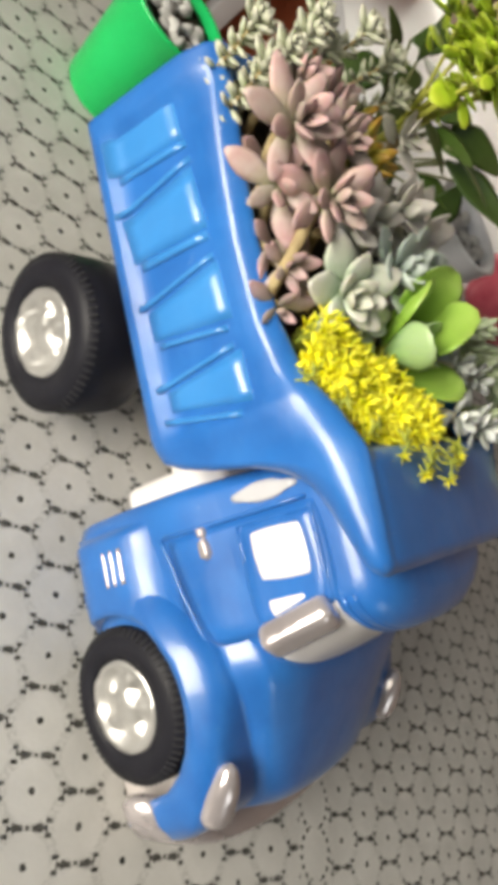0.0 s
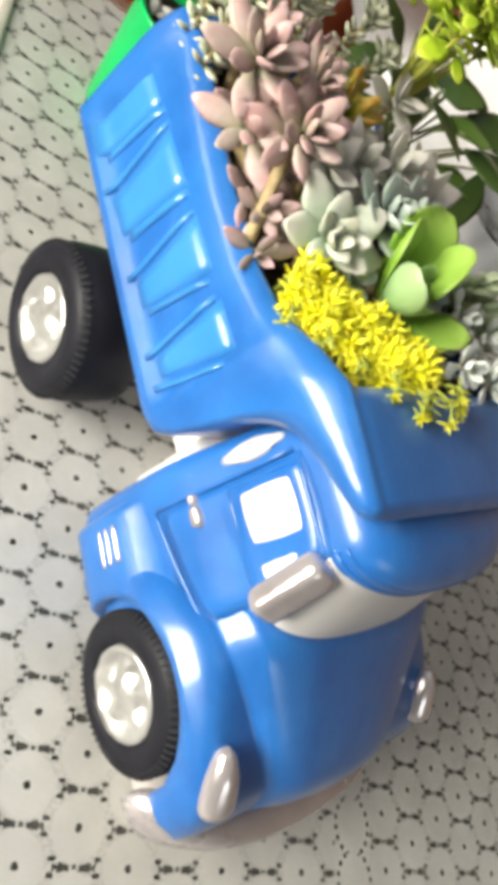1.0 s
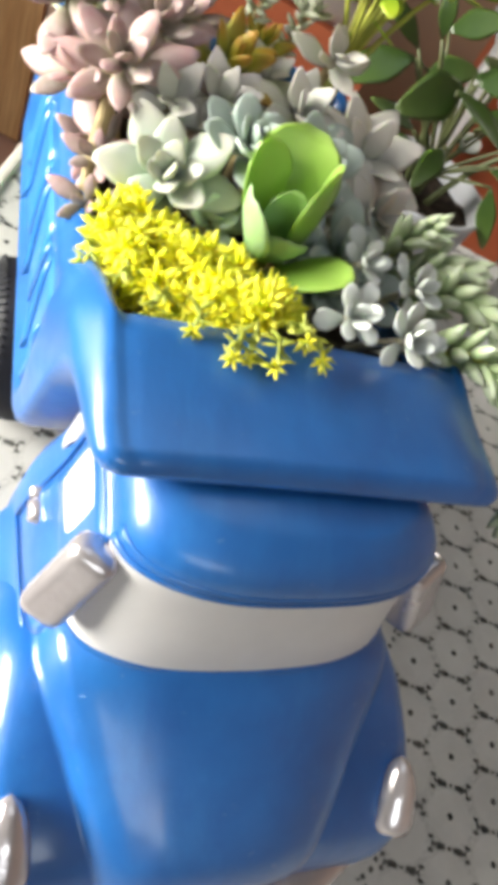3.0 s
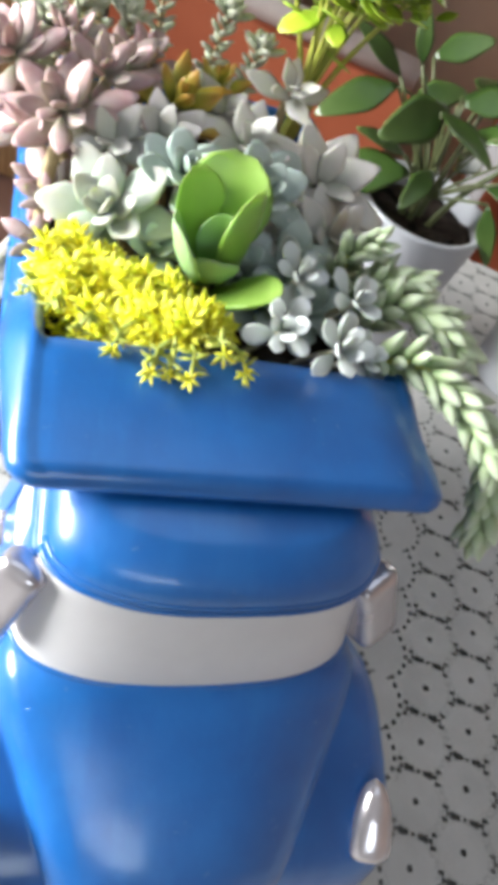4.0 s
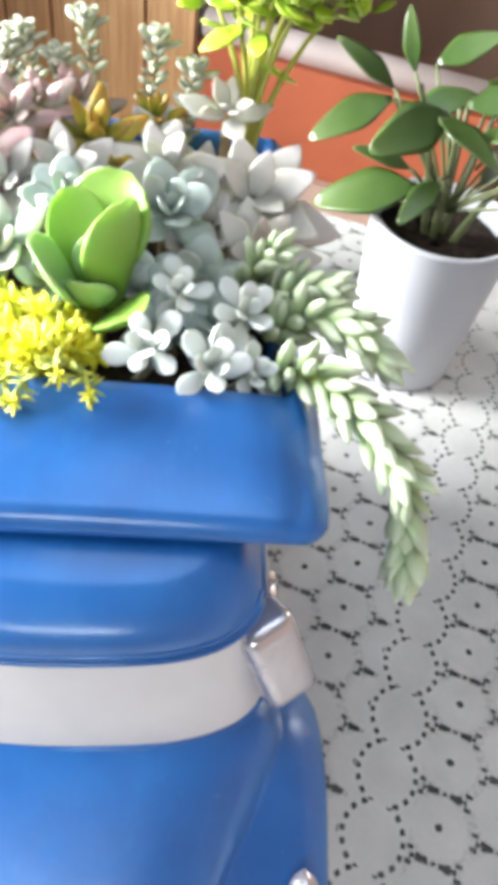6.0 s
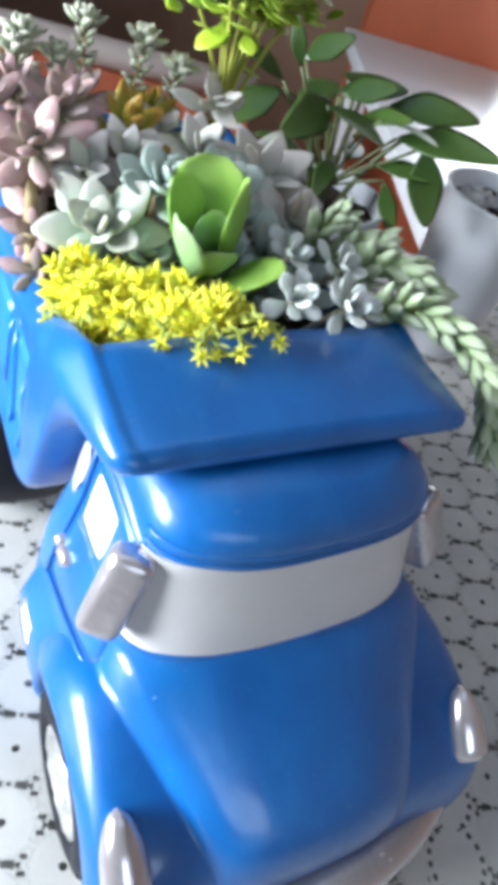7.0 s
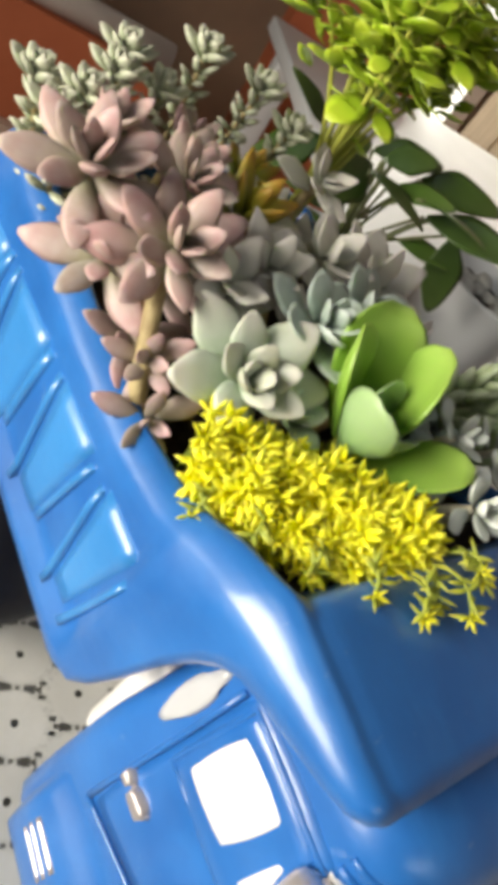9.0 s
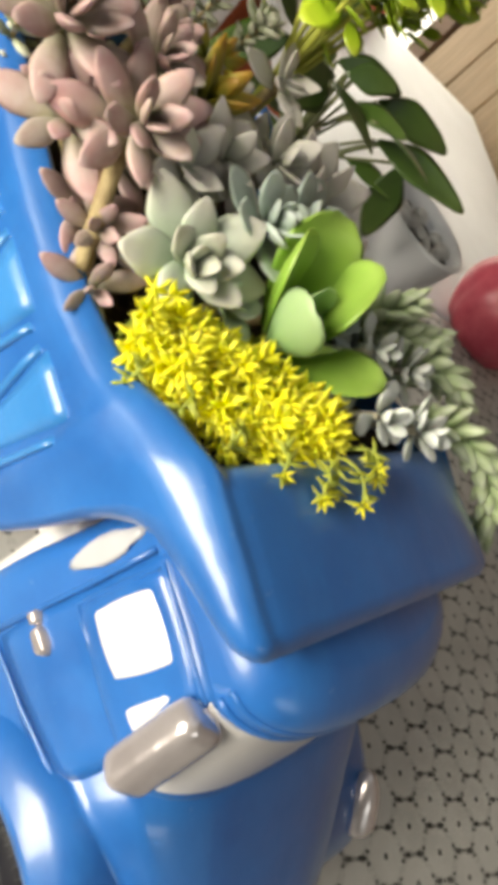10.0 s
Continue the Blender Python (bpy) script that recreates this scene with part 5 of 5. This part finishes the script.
white_pot = pot("white_pot", "white tapered plastic flower pot on the lace cloth, its shade put into the colour", (0.223, 0.345, 0.0), 0.056, 0.045, 0.141, SHADEDPLASTIC)
plant = thing("broad_leaved_plant", "dark green broad-leaved plant growing in the white pot", "plant", (0.221, 0.345, 0.125))
for tip in ((-0.040, 0.020, 0.100), (-0.015, 0.000, 0.095), (0.045, -0.030, 0.085), (0.020, 0.020, 0.100)):
    bm = bmesh.new()
    tube(bm, bend((tip[0] * 0.2, tip[1] * 0.2, -0.01), (tip[0] * 0.4, tip[1] * 0.4, 0.05), tip, 8), [0.0034 - 0.0016 * k for k in np.linspace(0, 1, 8)], 6)
    part("stem", bm, STALK, plant)
r7 = random.Random(17)
for i in range(9):
    a = math.radians(GOLDEN * i + 40)
    z = 0.03 + 0.07 * i / 9
    bezier_leafed(plant, BROAD_MESH, (0.3 * 0.035 * math.cos(a), 0.3 * 0.035 * math.sin(a), z - 0.015), (0.035 * math.cos(a), 0.035 * math.sin(a), z + r7.uniform(-0.004, 0.012)), 0.006, r7.uniform(0.42, 0.62), i)
for start, tip, face, wide in (
        ((0.166, 0.368, 0.213), (0.109, 0.360, 0.187), (-0.2, -0.5, 0.9), 1.1),
        ((0.200, 0.346, 0.216), (0.148, 0.315, 0.203), (0.1, -0.75, 0.75), 1.35),
        ((0.192, 0.336, 0.167), (0.118, 0.349, 0.146), (0.1, -0.6, 0.9), 1.15),
        ((0.165, 0.369, 0.219), (0.123, 0.375, 0.247), (0.3, -0.8, 0.5), 0.75),
        ((0.175, 0.365, 0.232), (0.161, 0.371, 0.268), (-0.4, -0.8, 0.2), 0.8),
        ((0.212, 0.350, 0.220), (0.252, 0.336, 0.240), (-0.1, -0.6, 0.8), 1.2),
        ((0.184, 0.372, 0.204), (0.228, 0.378, 0.221), (-0.1, -0.6, 0.8), 1.2),
        ((0.192, 0.338, 0.216), (0.222, 0.290, 0.216), (0.1, -0.3, 0.95), 1.1),
        ((0.220, 0.370, 0.216), (0.263, 0.340, 0.238), (-0.4, -0.4, 0.8), 1.2),
        ((0.255, 0.320, 0.203), (0.300, 0.250, 0.232), (-0.5, -0.1, 0.85), 1.0),
        ((0.269, 0.298, 0.207), (0.285, 0.274, 0.145), (-0.7, -0.6, 0.3), 1.1),
        ((0.255, 0.345, 0.217), (0.323, 0.308, 0.236), (-0.3, -0.4, 0.9), 1.1),
        ((0.252, 0.311, 0.170), (0.267, 0.288, 0.128), (-0.7, -0.6, 0.3), 0.8),
        ((0.199, 0.401, 0.226), (0.237, 0.397, 0.254), (-0.4, -0.6, 0.7), 1.2),
        ((0.225, 0.342, 0.206), (0.236, 0.295, 0.234), (-0.4, -0.2, 0.9), 1.2)):
    at = Vector((0.221, 0.345, 0.125))
    leaf_to(plant, BROAD_MESH, 0.095, Vector(start) - at, Vector(tip) - at, face, wide)
    bm = bmesh.new()
    tube(bm, bend((0, 0, 0.02), (Vector(start) - at) * 0.6 + Vector((0, 0, 0.01)), Vector(start) - at, 6), 0.0013, 5)
    part("stalk", bm, STALK, plant)

stone_pot = pot("white_pot", "white plastic flower pot topped with pebbles", (0.390, 0.305, 0.0), 0.054, 0.042, 0.165, WHITEPLASTIC)
r8 = random.Random(23)
for i in range(26):
    a, r = r8.uniform(0, 6.28), 0.040 * math.sqrt(r8.random())
    bm = bmesh.new()
    bmesh.ops.create_icosphere(bm, subdivisions=2, radius=0.0075 * r8.uniform(0.7, 1.3), matrix=pose(0, 0, 0))
    for v in bm.verts:
        v.co *= 1 + 0.3 * noise.noise(v.co * 120 + Vector((i, 0, 0)))
    ob = part("pebble", bm, STONE, stone_pot)
    ob.matrix_basis = pose(r * math.cos(a), r * math.sin(a), 0.152, r8.uniform(0, 90), 0, r8.uniform(0, 360)) @ Matrix.Diagonal((1.2, 1.0, 0.7, 1))
green_pot = pot("green_pot", "bright green plastic flower pot standing behind the truck", (0.062, 0.452, 0.0), 0.046, 0.036, 0.106, GREENPLASTIC, fill=0.012)
for i in range(22):
    a, r = r8.uniform(0, 6.28), 0.034 * math.sqrt(r8.random())
    bm = bmesh.new()
    bmesh.ops.create_icosphere(bm, subdivisions=2, radius=0.0065 * r8.uniform(0.6, 1.3))
    for v in bm.verts:
        v.co *= 1 + 0.3 * noise.noise(v.co * 120 + Vector((i, 5, 0)))
    ob = part("pebble", bm, STONE, green_pot)
    ob.matrix_basis = pose(r * math.cos(a), r * math.sin(a), 0.098, r8.uniform(0, 90), 0, r8.uniform(0, 360)) @ Matrix.Diagonal((1.2, 1.0, 0.7, 1))

# red fluted pot far to the side
red = thing("red_pot", "round red glazed pot with flutes", "pot", (0.835, 0.322, 0.0))
bm = bmesh.new()
rows = []
for k in np.linspace(0, 1, 14):
    r = 0.035 + 0.05 * math.sin(math.pi * min(1, 0.12 + 0.8 * k)) ** 0.8
    rows.append([((r * (1 + 0.035 * abs(math.sin(6 * a)))) * math.cos(a), (r * (1 + 0.035 * abs(math.sin(6 * a)))) * math.sin(a), 0.13 * k) for a in np.linspace(0, 2 * math.pi, 72, endpoint=False)])
grid(bm, rows, close_v=True, caps=True)
part("body", bm, REDPOT, red)
bm = bmesh.new()
turned(bm, [(0.052, 0.118), (0.060, 0.124), (0.063, 0.130), (0.060, 0.135), (0.054, 0.136), (0.050, 0.130), (0.049, 0.120)], 48)
part("rim", bm, REDPOT, red, "rounded red glazed rim")
plant3 = thing("broad_leaved_plant", "green plant with large leaves in the red pot", "plant", (0.835, 0.322, 0.125))
for i in range(12):
    a = math.radians(GOLDEN * i + 10)
    z = 0.04 + 0.10 * i / 12
    bezier_leafed(plant3, BROAD_MESH, (0, 0, -0.005), (0.04 * math.cos(a), 0.04 * math.sin(a), z), 0.012, r7.uniform(1.0, 1.5), 90 + i)
